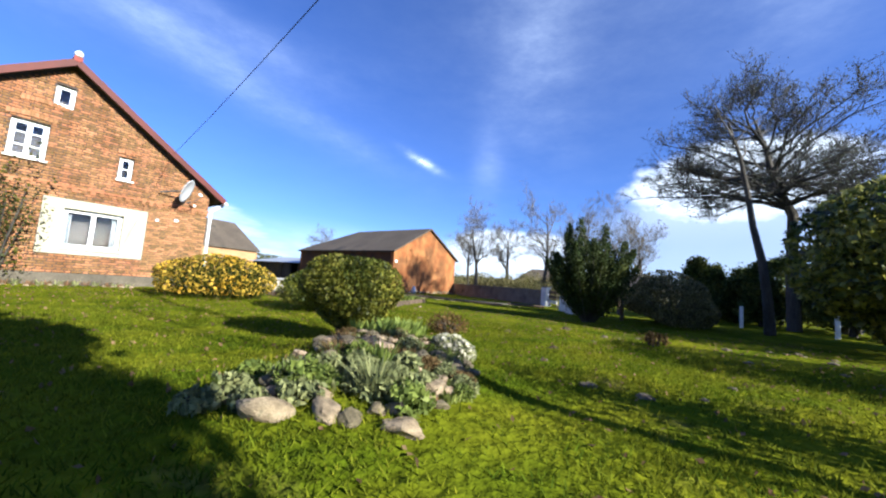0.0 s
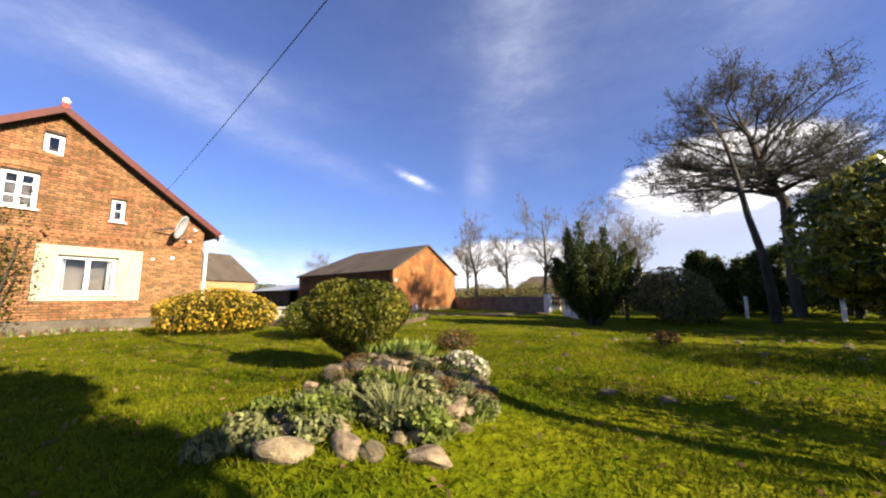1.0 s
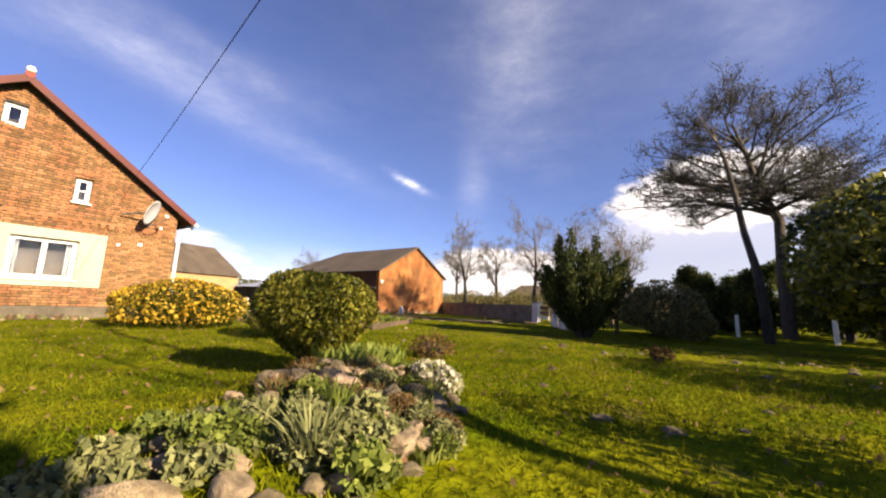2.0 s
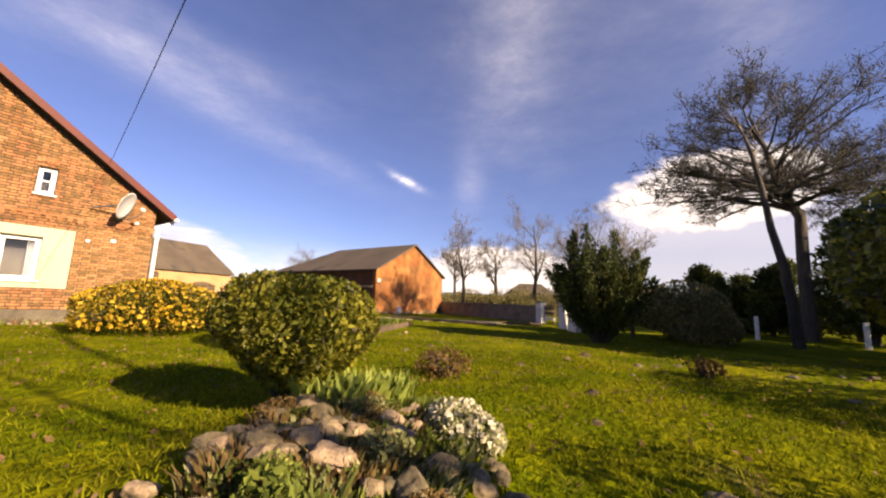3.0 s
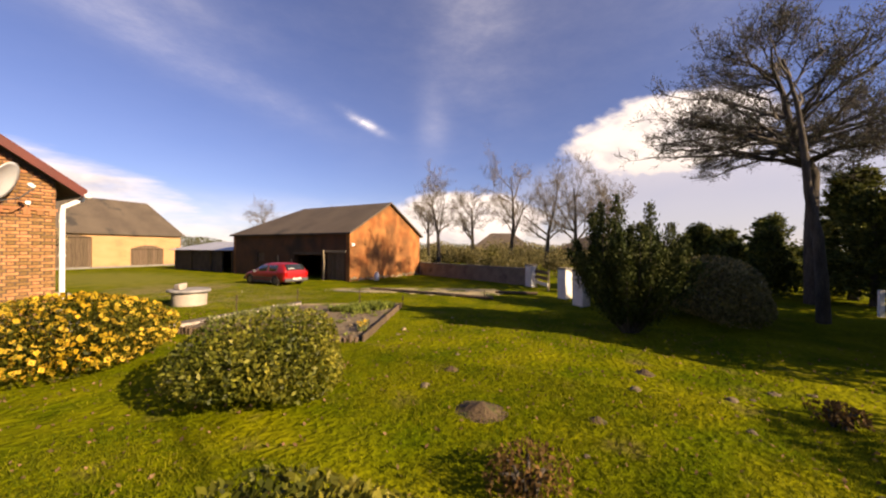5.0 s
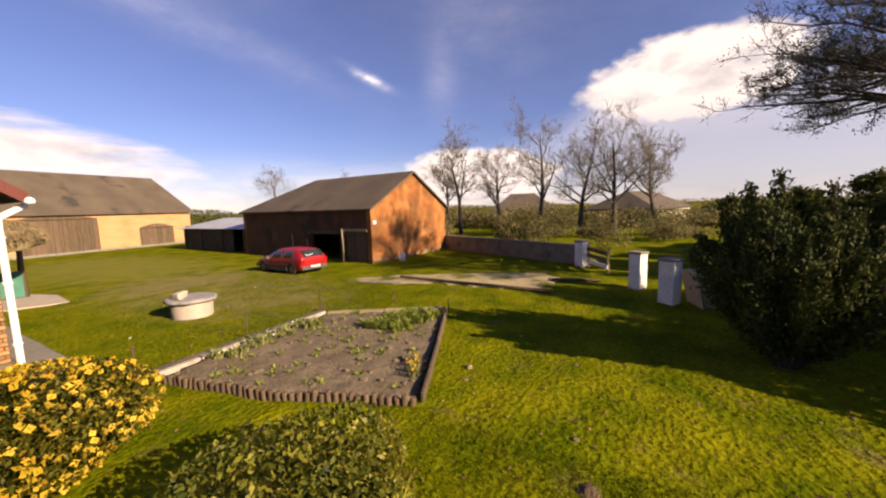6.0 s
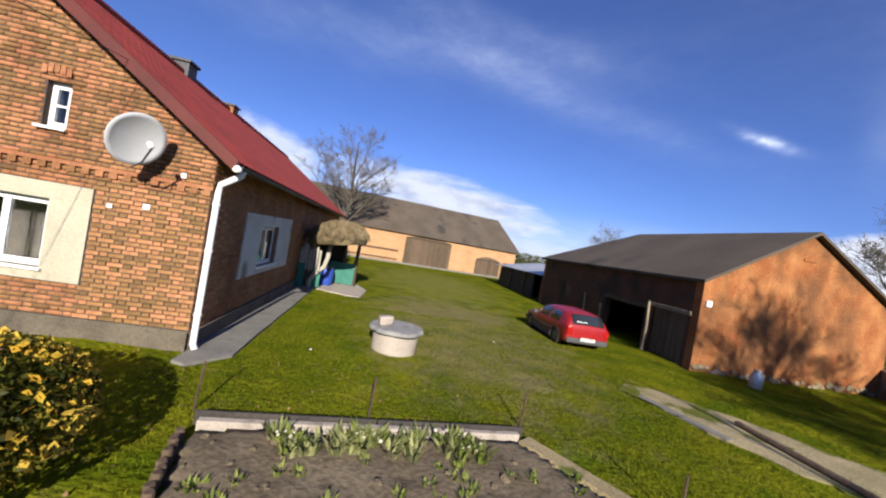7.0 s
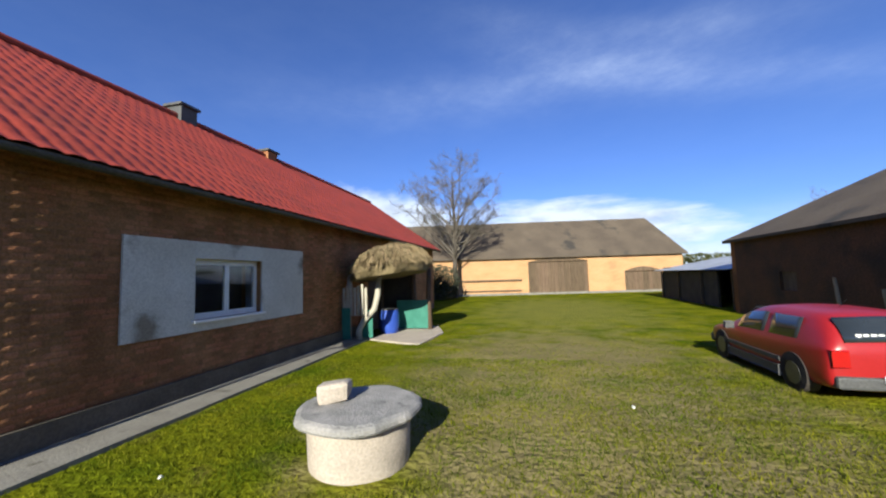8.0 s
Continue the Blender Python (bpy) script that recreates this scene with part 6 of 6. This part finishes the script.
def dome_tree(seed, fork, centre, wide, high, low, limbs=58, rise=0.5):
    """Trunk and limbs of an old spreading tree: each limb curves from the leaning trunk to the skin of a broad dome and carries sprays of twigs."""
    rng = random.Random(seed)
    c = Vector(centre)
    top = c + Vector((0, 0, high * 0.72))
    f = Vector((0, 0, fork))
    trunk = [([Vector((0, 0, -0.1)), f * 0.5 + Vector((0.04, 0.05, 0)), f, f.lerp(top, 0.35) + Vector((0.1, 0.12, 0)), f.lerp(top, 0.7), top], [0.25, 0.21, 0.18, 0.135, 0.09, 0.03], 0)]
    line = trunk[0][0]
    bars = []

    def along(pts, s):
        n = len(pts) - 1
        i = min(int(s * n), n - 1)
        return pts[i].lerp(pts[i + 1], s * n - i)

    def spray(base, way, length, r, level):
        pts, d = [base], way.normalized()
        for k in range(3):
            d = (d + Vector((rng.gauss(0, 0.2), rng.gauss(0, 0.2), rng.gauss(0.06, 0.12)))).normalized()
            pts.append(pts[-1] + d * length / 3)
        bars.append((pts, [r, r * 0.75, r * 0.5, 0.006], level))
        if level < 4:
            for k in range(5):
                side = Vector((rng.gauss(0, 1), rng.gauss(0, 1), rng.gauss(0.1, 0.6)))
                spray(along(pts, rng.uniform(0.25, 1.0)), d + side * 0.75, length * rng.uniform(0.4, 0.65), max(r * 0.55, 0.008), level + 1)

    for k in range(limbs):
        az = k * 2.39996 + rng.uniform(-0.3, 0.3)
        e = rng.uniform(0.0, 1.0) ** 1.1  # 0 at the lowest tier, 1 at the top of the dome
        z = c.z - low + (low + high) * e
        q = (z - c.z) / (high if z > c.z else low * 1.6)
        out = wide * math.sqrt(max(1 - q * q, 0.02)) * rng.uniform(0.62, 1.04)
        tip = Vector((c.x + math.cos(az) * out, c.y + math.sin(az) * out, z + rng.uniform(-0.3, 0.3)))
        base = along(line, min(0.92, max(rng.uniform(0.42, 0.62), (z - rise * out) / top.z)))
        mid = base.lerp(tip, 0.5) + Vector((rng.gauss(0, 0.3), rng.gauss(0, 0.3), 0.10 * out - 0.1))
        pts = [base.lerp(mid, s).lerp(mid.lerp(tip, s), s) + Vector((rng.gauss(0, 0.07), rng.gauss(0, 0.07), rng.gauss(0, 0.07))) * (0 if s == 0 else 1) for s in (0, 0.2, 0.4, 0.6, 0.8, 1.0)]
        r = 0.028 + 0.013 * out
        bars.append((pts, [r, r * 0.8, r * 0.62, r * 0.46, r * 0.32, 0.012], 1))
        for _ in range(10):
            s = rng.uniform(0.42, 1.0)
            a = along(pts, s)
            flat = Vector((rng.gauss(0, 1), rng.gauss(0, 1), rng.gauss(0.15, 0.35)))
            spray(a, (tip - base).normalized() * 0.8 + flat * 0.8, rng.uniform(0.6, 1.25), 0.018, 2)
    return trunk, bars


bare_tree("tall_tree", 22.2, -1.5, 61, 0, 0, "tall spreading tree with domed budding crown", buds=22000, leaf=0.065, leaf_mat=M["darkbud"], twig_mat=M["darktwig"], bars=dome_tree(61, 4.8, (0.0, 1.25, 6.8), 4.45, 3.5, 1.9, 58, 0.65))
bare_tree("slim_tree", 17.5, -0.27, 12, 7.3, 0.16, "slim bare tree trunk on the lawn edge", first=0.8, branch=(5, 4, 4, 3), levels=3, reach=0.25, lean=(-0.02, 0.05))
far = [(40, 24.3, 10.2), (38, 19.2, 8.0), (40, 15.8, 11.6), (40, 12.2, 9.8), (40, 9.4, 10.0), (60, 82, 13), (42, 6.2, 9.0), (44, 28, 8.5), (70, 70, 12)]
for k, (x, y, h) in enumerate(far):
    bare_tree("bare_tree", x, y, 30 + k, h * 0.78, 0.26, "bare tall tree beyond the garden wall", "trees beyond the wall", first=0.34, spread=0.8, branch=(10, 7, 6, 4), reach=0.62, inner=0.9, levels=5, fine=0.010, twig_mat=M["twig"])
bare_tree("yard_tree", 6.5, 43.0, 50, 0, 0, "bare old tree beside the long barn", bars=dome_tree(50, 2.6, (0.0, 0.0, 7.6), 4.3, 3.8, 2.4, 34, 0.75))
shrub("brush_heap", 5.8, 40.5, 147, (0, 0, 1.1), (1.4, 1.3, 1.4), 6000, 0.16, M["darkbud"], "tall dark heap of brushwood beside the old tree", stems=12, category="brushwood", rough=0.5, hollow=0.2)
# unseen tree behind the view, added for its trunk and branch shadows
bare_tree("shade_tree", 4.1, -6.0, 52, 8.0, 0.12, "unseen bare tree whose shadow falls on the lawn", first=0.3, branch=(8, 5, 4, 3), reach=0.5)

# bushes and scrub beyond the wall
rb = random.Random(21)
for k in range(34):
    x, y = rb.uniform(29.5, 44), rb.uniform(1, 34)
    if x < 29.5 + max(0, 14 - y) * 0.1 or (y > 17 and x < 31):
        continue
    r, h = rb.uniform(0.8, 2.0), rb.uniform(0.8, 2.2)
    key = rb.choice(("bud", "scrub", "scrub", "gold", "scrub"))
    shrub("bush", x, y, 800 + k, (0, 0, h * 0.5), (r, r * rb.uniform(0.8, 1.4), h * 0.55), 1700, 0.16, M[key], "loose spring bush beyond the garden wall", stems=3, category="bush", rough=0.55, hollow=0.1, group="bushes beyond the wall")
for k in range(16):
    x, y, r, h = rb.uniform(47, 58), rb.uniform(8, 46), rb.uniform(1.6, 3.2), rb.uniform(1.8, 3.0)
    shrub("bush", x, y, 850 + k, (0, 0, h * 0.5), (r, r, h * 0.55), 2200, 0.26, M[rb.choice(("bud", "scrub", "scrub"))], "large loose bush in the field beyond the garden", stems=3, category="bush", rough=0.3, hollow=0.3, group="bushes in the field")
rng = np.random.default_rng(77)
for k, (x, y, rx, ry, h, m) in enumerate(((32, 0, 3, 3, 2.2, "yew"), (52, 30, 4, 10, 2.2, "scrub"), (54, 8, 4, 10, 2.0, "scrub"), (34, 44, 3, 4, 3.0, "bud"), (30, 60, 8, 4, 3.4, "bud"), (48, 46, 5, 6, 2.6, "scrub"), (78, 26, 4, 16, 3.4, "scrub"), (82, -8, 5, 16, 3.6, "scrub"), (58, -6, 5, 7, 3.2, "conifer"), (84, 50, 5, 20, 3.6, "bud"), (57, 17, 2, 9, 1.5, "gold"))):
    pts = lumps(rng, 9000, (0, 0, h * 0.45), (rx, ry, h * 0.5), 34, 0.25, 0.6)
    pts = pts[pts[:, 2] > 0.02]
    v, f = leaves(rng, pts, 0.26, 0.17, 0.4)
    ob = soup("hedge", v, f, M[m])
    ob.location = (x, y, 0)
    tagged(ob, "loose spring hedge beyond the garden wall", "hedge", "", "stuff")


# ---- small plants ----
def blades(rng, n, centre, radius, height, width, lean=0.35):
    """Upright pointed leaves that bend outwards: arrays."""
    a, r = rng.uniform(0, math.tau, n), np.sqrt(rng.random(n)) * radius
    base = np.stack([np.cos(a) * r, np.sin(a) * r, np.zeros(n)], 1) + centre
    h = height * rng.uniform(0.6, 1.15, n)
    d = np.stack([np.cos(a), np.sin(a), np.zeros(n)], 1) * rng.uniform(0.1, 1.0, (n, 1)) * lean
    s = np.stack([-np.sin(a), np.cos(a), np.zeros(n)], 1) * width * 0.5
    up = np.array([0, 0, 1.0])
    mid = base + up * (h * 0.55)[:, None] + d * (h * 0.35)[:, None]
    tip = base + up * h[:, None] * 0.95 + d * h[:, None]
    v = np.stack([base - s * 0.7, base + s * 0.7, mid + s, mid - s, tip, tip + up * 0.001], 1).reshape(-1, 3)
    k = np.arange(n)[:, None] * 6
    f = np.concatenate([k + [0, 1, 2, 3], k + [3, 2, 5, 4]], 0)
    return v, f


def clump(name, x, y, seed, n, radius, height, width, material, label, lean=0.35, bloom=None, z=None):
    rng = np.random.default_rng(seed)
    t = thing(name, x, y, ground_z(x, y) if z is None else z, rng.uniform(0, 360), label, "plant")
    v, f = blades(rng, n, np.array([0, 0, -0.01]), radius, height, width, lean)
    ob = soup("leaves", v, f, material)
    ob.parent = t
    if bloom:
        pts = np.stack([rng.normal(0, radius * 0.5, bloom[1]), rng.normal(0, radius * 0.5, bloom[1]), rng.uniform(height * 0.6, height * 1.0, bloom[1])], 1)
        v, f = leaves(rng, pts, bloom[2], bloom[2] * 0.9, 0.6)
        ob = soup("blossom", v, f, bloom[0])
        ob.parent = t
    return t


rp = random.Random(9)
bm = bmesh.new()
rows_ = []
for j in range(13):
    r = j / 12
    rows_.append([])
    for k in range(48):
        a = k * math.tau / 48
        e = r * (1 + 0.10 * noise.noise((math.cos(a) * 2, math.sin(a) * 2, 8)))
        p_, q_ = 1.06 * e * math.cos(a) + 0.2, 0.62 * e * math.sin(a) - 0.06
        x, y = MOUND[0] + 0.8 * p_ - 0.6 * q_, MOUND[1] + 0.6 * p_ + 0.8 * q_
        z = ground_z(x, y) + (0.02 + 0.02 * noise.noise((x * 6, y * 6, 3)) if j < 12 else -0.04)
        rows_[-1].append(bm.verts.new((x, y, z)))
for a, b in zip(rows_, rows_[1:]):
    for k in range(48):
        bm.faces.new((a[k], a[(k + 1) % 48], b[(k + 1) % 48], b[k]))
bmesh.ops.remove_doubles(bm, verts=bm.verts[:], dist=0.001)
tagged(part("rockery_bed", bm, M["mulch"], None, "", True), "mound of brown soil and mulch of the rockery", "rockery")
rng = np.random.default_rng(31)
c = np.column_stack([rng.uniform(1.5, 14, 3800), rng.uniform(-1, 16, 3800)])
c = c[~((c[:, 0] > 7.9) & (c[:, 1] > 9) & (c[:, 1] < 14.1))]
c = np.column_stack([c, [ground_z(*q) + 0.02 for q in c]])
v, f = leaves(rng, c, 0.05, 0.03, 0.0)
tagged(soup("fallen_leaves", v, f, M["dry"]), "brown fallen leaves scattered over the lawn", "leaves", "", "stuff")
for k in range(34):
    x, y = rp.uniform(4.5, 12), rp.uniform(-0.5, 7.5)
    bm = bmesh.new()
    bmesh.ops.create_icosphere(bm, subdivisions=2, radius=rp.uniform(0.03, 0.09))
    for v in bm.verts:
        v.co *= 1 + 0.5 * noise.noise(v.co * 20 + Vector((k, 0, 0)))
        v.co.z *= 0.5
    ob = part("earth_clod", bm, M["soil"], None)
    ob.location = (x, y, ground_z(x, y))
    tagged(ob, "small clod of dark earth lying in the lawn", "clod", "clods in the lawn")
clump("spiky_plant", 3.17, 3.04, 1, 60, 0.06, 0.27, 0.016, M["grey"], "spiky grey-green tuft among the rockery stones", 1.0)
clump("spiky_plant", 3.5, 3.3, 2, 26, 0.06, 0.26, 0.022, M["tulip"], "spiky green tuft among the rockery stones", 0.6)
for k in range(36):
    clump("bulb_plant", 4.45 + rp.uniform(0, 0.75), 4.2 + rp.uniform(0, 0.5), 10 + k, 12, 0.06, 0.26, 0.045, M["bulb"], "tuft of upright green bulb leaves", 0.65)
for k in range(24):
    q, w = rp.uniform(-0.8, 0.1), rp.uniform(-0.8, 0.4)
    clump("grey_plant", MOUND[0] + 1.04 * q - 0.5 * w, MOUND[1] + 0.78 * q + 0.66 * w, 40 + k, 80, 0.13, 0.09, 0.02, M["grey"], "low grey-green mat plant on the rockery", 1.0)
for k in range(40):
    q, w = rp.uniform(-0.8, 0.95), rp.uniform(-0.9, 0.6)
    clump("green_plant", MOUND[0] + 1.04 * q - 0.5 * w, MOUND[1] + 0.78 * q + 0.66 * w, 110 + k, 50, 0.11, 0.09, 0.02, M["tulip"] if k % 3 else M["moss"], "low green rockery plant", 0.9)
for k in range(40):
    q, w = rp.uniform(0.1, 0.98), rp.uniform(-0.95, 0.1)
    clump("green_plant", MOUND[0] + 1.04 * q - 0.5 * w, MOUND[1] + 0.78 * q + 0.66 * w, 610 + k, 60, 0.12, 0.09, 0.014, M["moss"] if k % 2 else M["tulip"], "low green rockery plant", 0.9)
for k in range(18):
    q, w = rp.uniform(-0.3, 0.4), rp.uniform(-0.5, 0.5)
    clump("rust_plant", MOUND[0] + 1.04 * q - 0.5 * w, MOUND[1] + 0.78 * q + 0.66 * w, 180 + k, 60, 0.14, 0.12, 0.022, M["rust"], "low rust-brown withered rockery plant", 0.9)
for k in range(18):
    q, w = rp.uniform(-1.02, -0.4), rp.uniform(-0.5, 1.0)
    x, y = MOUND[0] + 1.04 * q - 0.5 * w, MOUND[1] + 0.78 * q + 0.66 * w
    h = rp.uniform(0.06, 0.11)
    shrub("grey_plant", x, y, 900 + k, (0, 0, ground_z(x, y) + h * 0.6), (0.12, 0.12, h), 420, 0.055, M["grey"] if k % 3 else M["tulip"], "leafy grey-green plant on the flank of the rockery", stems=2, category="plant", rough=0.5, hollow=0.2, up=0.9)
KINDS = (("moss", "dense mossy green cushion plant on the rockery"), ("grey", "grey-green leafy cushion plant on the rockery"), ("rust", "rust-brown leafy plant on the rockery"), ("tulip", "fresh green leafy plant on the rockery"), ("grey", "grey-green leafy cushion plant on the rockery"))
k = 0
while k < 76:
    q, w = rp.uniform(-0.9, 0.95), rp.uniform(-0.95, 0.6)
    x, y = MOUND[0] + 1.04 * q - 0.5 * w, MOUND[1] + 0.78 * q + 0.66 * w
    k += 1
    if math.hypot(x - 5.0, y - 3.82) < 0.42:
        continue
    r = rp.uniform(0.06, 0.13)
    key, lab = KINDS[k % 5]
    shrub("cushion_plant", x, y, 700 + k, (0, 0, ground_z(x, y) + r * 0.3), (r, r, r * rp.uniform(0.5, 0.9)), int(9000 * r), rp.uniform(0.022, 0.034), M[key], lab, stems=1, category="plant", rough=0.3, hollow=0.5)
for k, (x, y, r) in enumerate(((4.66, 3.56, 0.17), (4.86, 3.68, 0.19), (4.74, 3.42, 0.14))):
    shrub("white_flower_plant", x, y, 90 + k, (0, 0, ground_z(x, y) + 0.07), (r, r, 0.13), 1300, 0.035, M["grey"], "rounded cushion plant covered in cream-white blossom", stems=2, category="plant", rough=0.25, extra=("blossom", M["cream_bloom"], 330, 0.045))
for k in range(40):
    s = rp.random()
    clump("bulb_plant", 8.98 + 2.6 * s, 13.53 + 0.18 * s + rp.uniform(-0.22, 0.16), 200 + k, 16, 0.10, 0.17, 0.044, M["grey"] if k % 3 else M["tulip"], "bulb plant with grey-green leaves in the bed", 0.95, (M["cream_bloom"], 3, 0.04) if k % 3 == 0 else None, z=0.06)
for k in range(60):
    clump("vegetable_plant", *(lambda s, q: (11.75 + 1.5 * s, 11.3 + 1.0 * q - 0.25 * s))(rp.random(), rp.random()), 300 + k, 22, 0.12, 0.2, 0.05, M["tulip"], "leafy green vegetable plant in the bed", 0.9, z=0.06)
k = 0
while k < 70:
    x, y = rp.uniform(8.3, 12.6), rp.uniform(9.6, 13.3)
    if in_poly(x, y, BED):
        clump("seedling", x, y, 400 + k, 14, 0.07, 0.08, 0.03, M["tulip"], "small green seedling in the soil", 0.9, z=0.05)
        k += 1
for k in range(5):
    clump("white_flower_plant", 10.2 + 0.12 * k, 9.75 + 0.07 * k, 450 + k, 22, 0.10, 0.18, 0.03, M["grey"], "pale flowering plant at the corner of the bed", 0.6, (M["petal"], 12, 0.04), z=0.05)
for k in range(26):
    clump("border_plant", 0.2 + k * 0.19 + rp.uniform(-0.05, 0.05), 15.75 + rp.uniform(-0.2, 0.1), 500 + k, 18, 0.10, 0.16, 0.03, M["grey"] if k % 2 else M["dry"], "low plant in the border along the gable", 0.7)
for k in range(24):
    place_stone(0.1 + k * 0.21, 15.38 + rp.uniform(-0.04, 0.04), 0.09, 0.3, "pale stone edging the border along the gable")

for x, y, r in ((7.85, 5.87, 0.34), (9.05, 6.85, 0.18), (8.3, 4.6, 0.16), (10.4, 4.1, 0.2), (7.2, 3.3, 0.15)):
    bm = bmesh.new()
    rings_ = []
    for j in range(7):
        q = j / 6
        rings_.append([bm.verts.new((r * q * (1 + 0.2 * noise.noise((math.cos(a) * 2, math.sin(a) * 2, x))) * math.cos(a), r * q * (1 + 0.2 * noise.noise((math.cos(a) * 2, math.sin(a) * 2, x))) * math.sin(a), 0.3 * r * math.exp(-3 * q * q) * (1 + 0.5 * noise.noise((math.cos(a) * q * 4, math.sin(a) * q * 4, y))) - 0.02 * q)) for a in np.linspace(0, math.tau, 29)[:-1]])
    for p, q in zip(rings_, rings_[1:]):
        for k in range(28):
            bm.faces.new((p[k], p[(k + 1) % 28], q[(k + 1) % 28], q[k]))
    bmesh.ops.remove_doubles(bm, verts=bm.verts[:], dist=0.001)
    ob = part("molehill", bm, M["mulch"], None, "", True)
    ob.location = (x, y, ground_z(x, y))
    tagged(ob, "low brown molehill of loose earth in the lawn", "molehill", "molehills in the lawn")

# ---- grass blades over the lawn near the way ----
rng = np.random.default_rng(123)
n = 260000
gxy = np.concatenate([rng.uniform((-1.0, -1.5), (9.5, 9.5), (n * 6 // 10, 2)), rng.uniform((2.0, 2.0), (19.0, 24.0), (n * 4 // 10, 2)), rng.uniform((7.0, 13.0), (16.5, 22.0), (n * 4 // 10, 2))])
x, y = gxy.T
keep = ~((x > HX0 - 0.2) & (x < 7.75) & (y > 15.3))
u, w = x - MOUND[0], y - MOUND[1]
keep &= ((u * 0.8 + w * 0.6 - 0.2) / 1.06) ** 2 + ((-u * 0.6 + w * 0.8 + 0.06) / 0.62) ** 2 > 1
keep &= ~((x > 8.0) & (x < 13.9) & (y > 9.0) & (y < 14.2) & np.array([in_poly(p, q, BED) for p, q in gxy]))
keep &= (x - 10.55) ** 2 + (y - 17.6) ** 2 > 0.42
gxy = gxy[keep]
patch = np.array([noise.noise((p * 0.7, q * 0.7, 11)) for p, q in gxy])
gxy = gxy[patch + rng.normal(0, 0.25, len(gxy)) > -0.25]
n = len(gxy)
gz = np.array([ground_z(p, q) for p, q in gxy])
base = np.column_stack([gxy, gz - 0.004])
ang = rng.uniform(0, math.tau, n)
h = rng.uniform(0.02, 0.055, n) * (1 + 0.5 * (rng.random(n) > 0.93))
sx = np.column_stack([np.cos(ang), np.sin(ang), np.zeros(n)]) * 0.006
tip = base + np.column_stack([rng.normal(0, 0.6, n) * h, rng.normal(0, 0.6, n) * h, h])
tagged(soup("grass", np.stack([base - sx, base + sx, tip], 1).reshape(-1, 3), np.arange(3 * n).reshape(-1, 3), M["blade"]), "short green spring grass blades of the lawn", "grass", "", "stuff")

# ---- bricks of the gable beside the corner ----
brick_meshes = {}
for q in near_bricks:
    wide, high, proud = q[1, 0] - q[0, 0], q[2, 2] - q[1, 2], -q[4, 1]
    key = (round(wide, 2), round(proud, 3))
    if key not in brick_meshes:
        me = bpy.data.meshes.new("brick")
        me.from_pydata([tuple(p) for p in q - q[0]], [], [(4, 5, 6, 7), (0, 1, 5, 4), (1, 2, 6, 5), (2, 3, 7, 6), (3, 0, 4, 7)])
        me.materials.append(M["brick_piece"])
        brick_meshes[key] = me
    ob = new("brick", brick_meshes[key])
    ob.parent = south
    ob.location = (q[0, 0], HY0, q[0, 2])
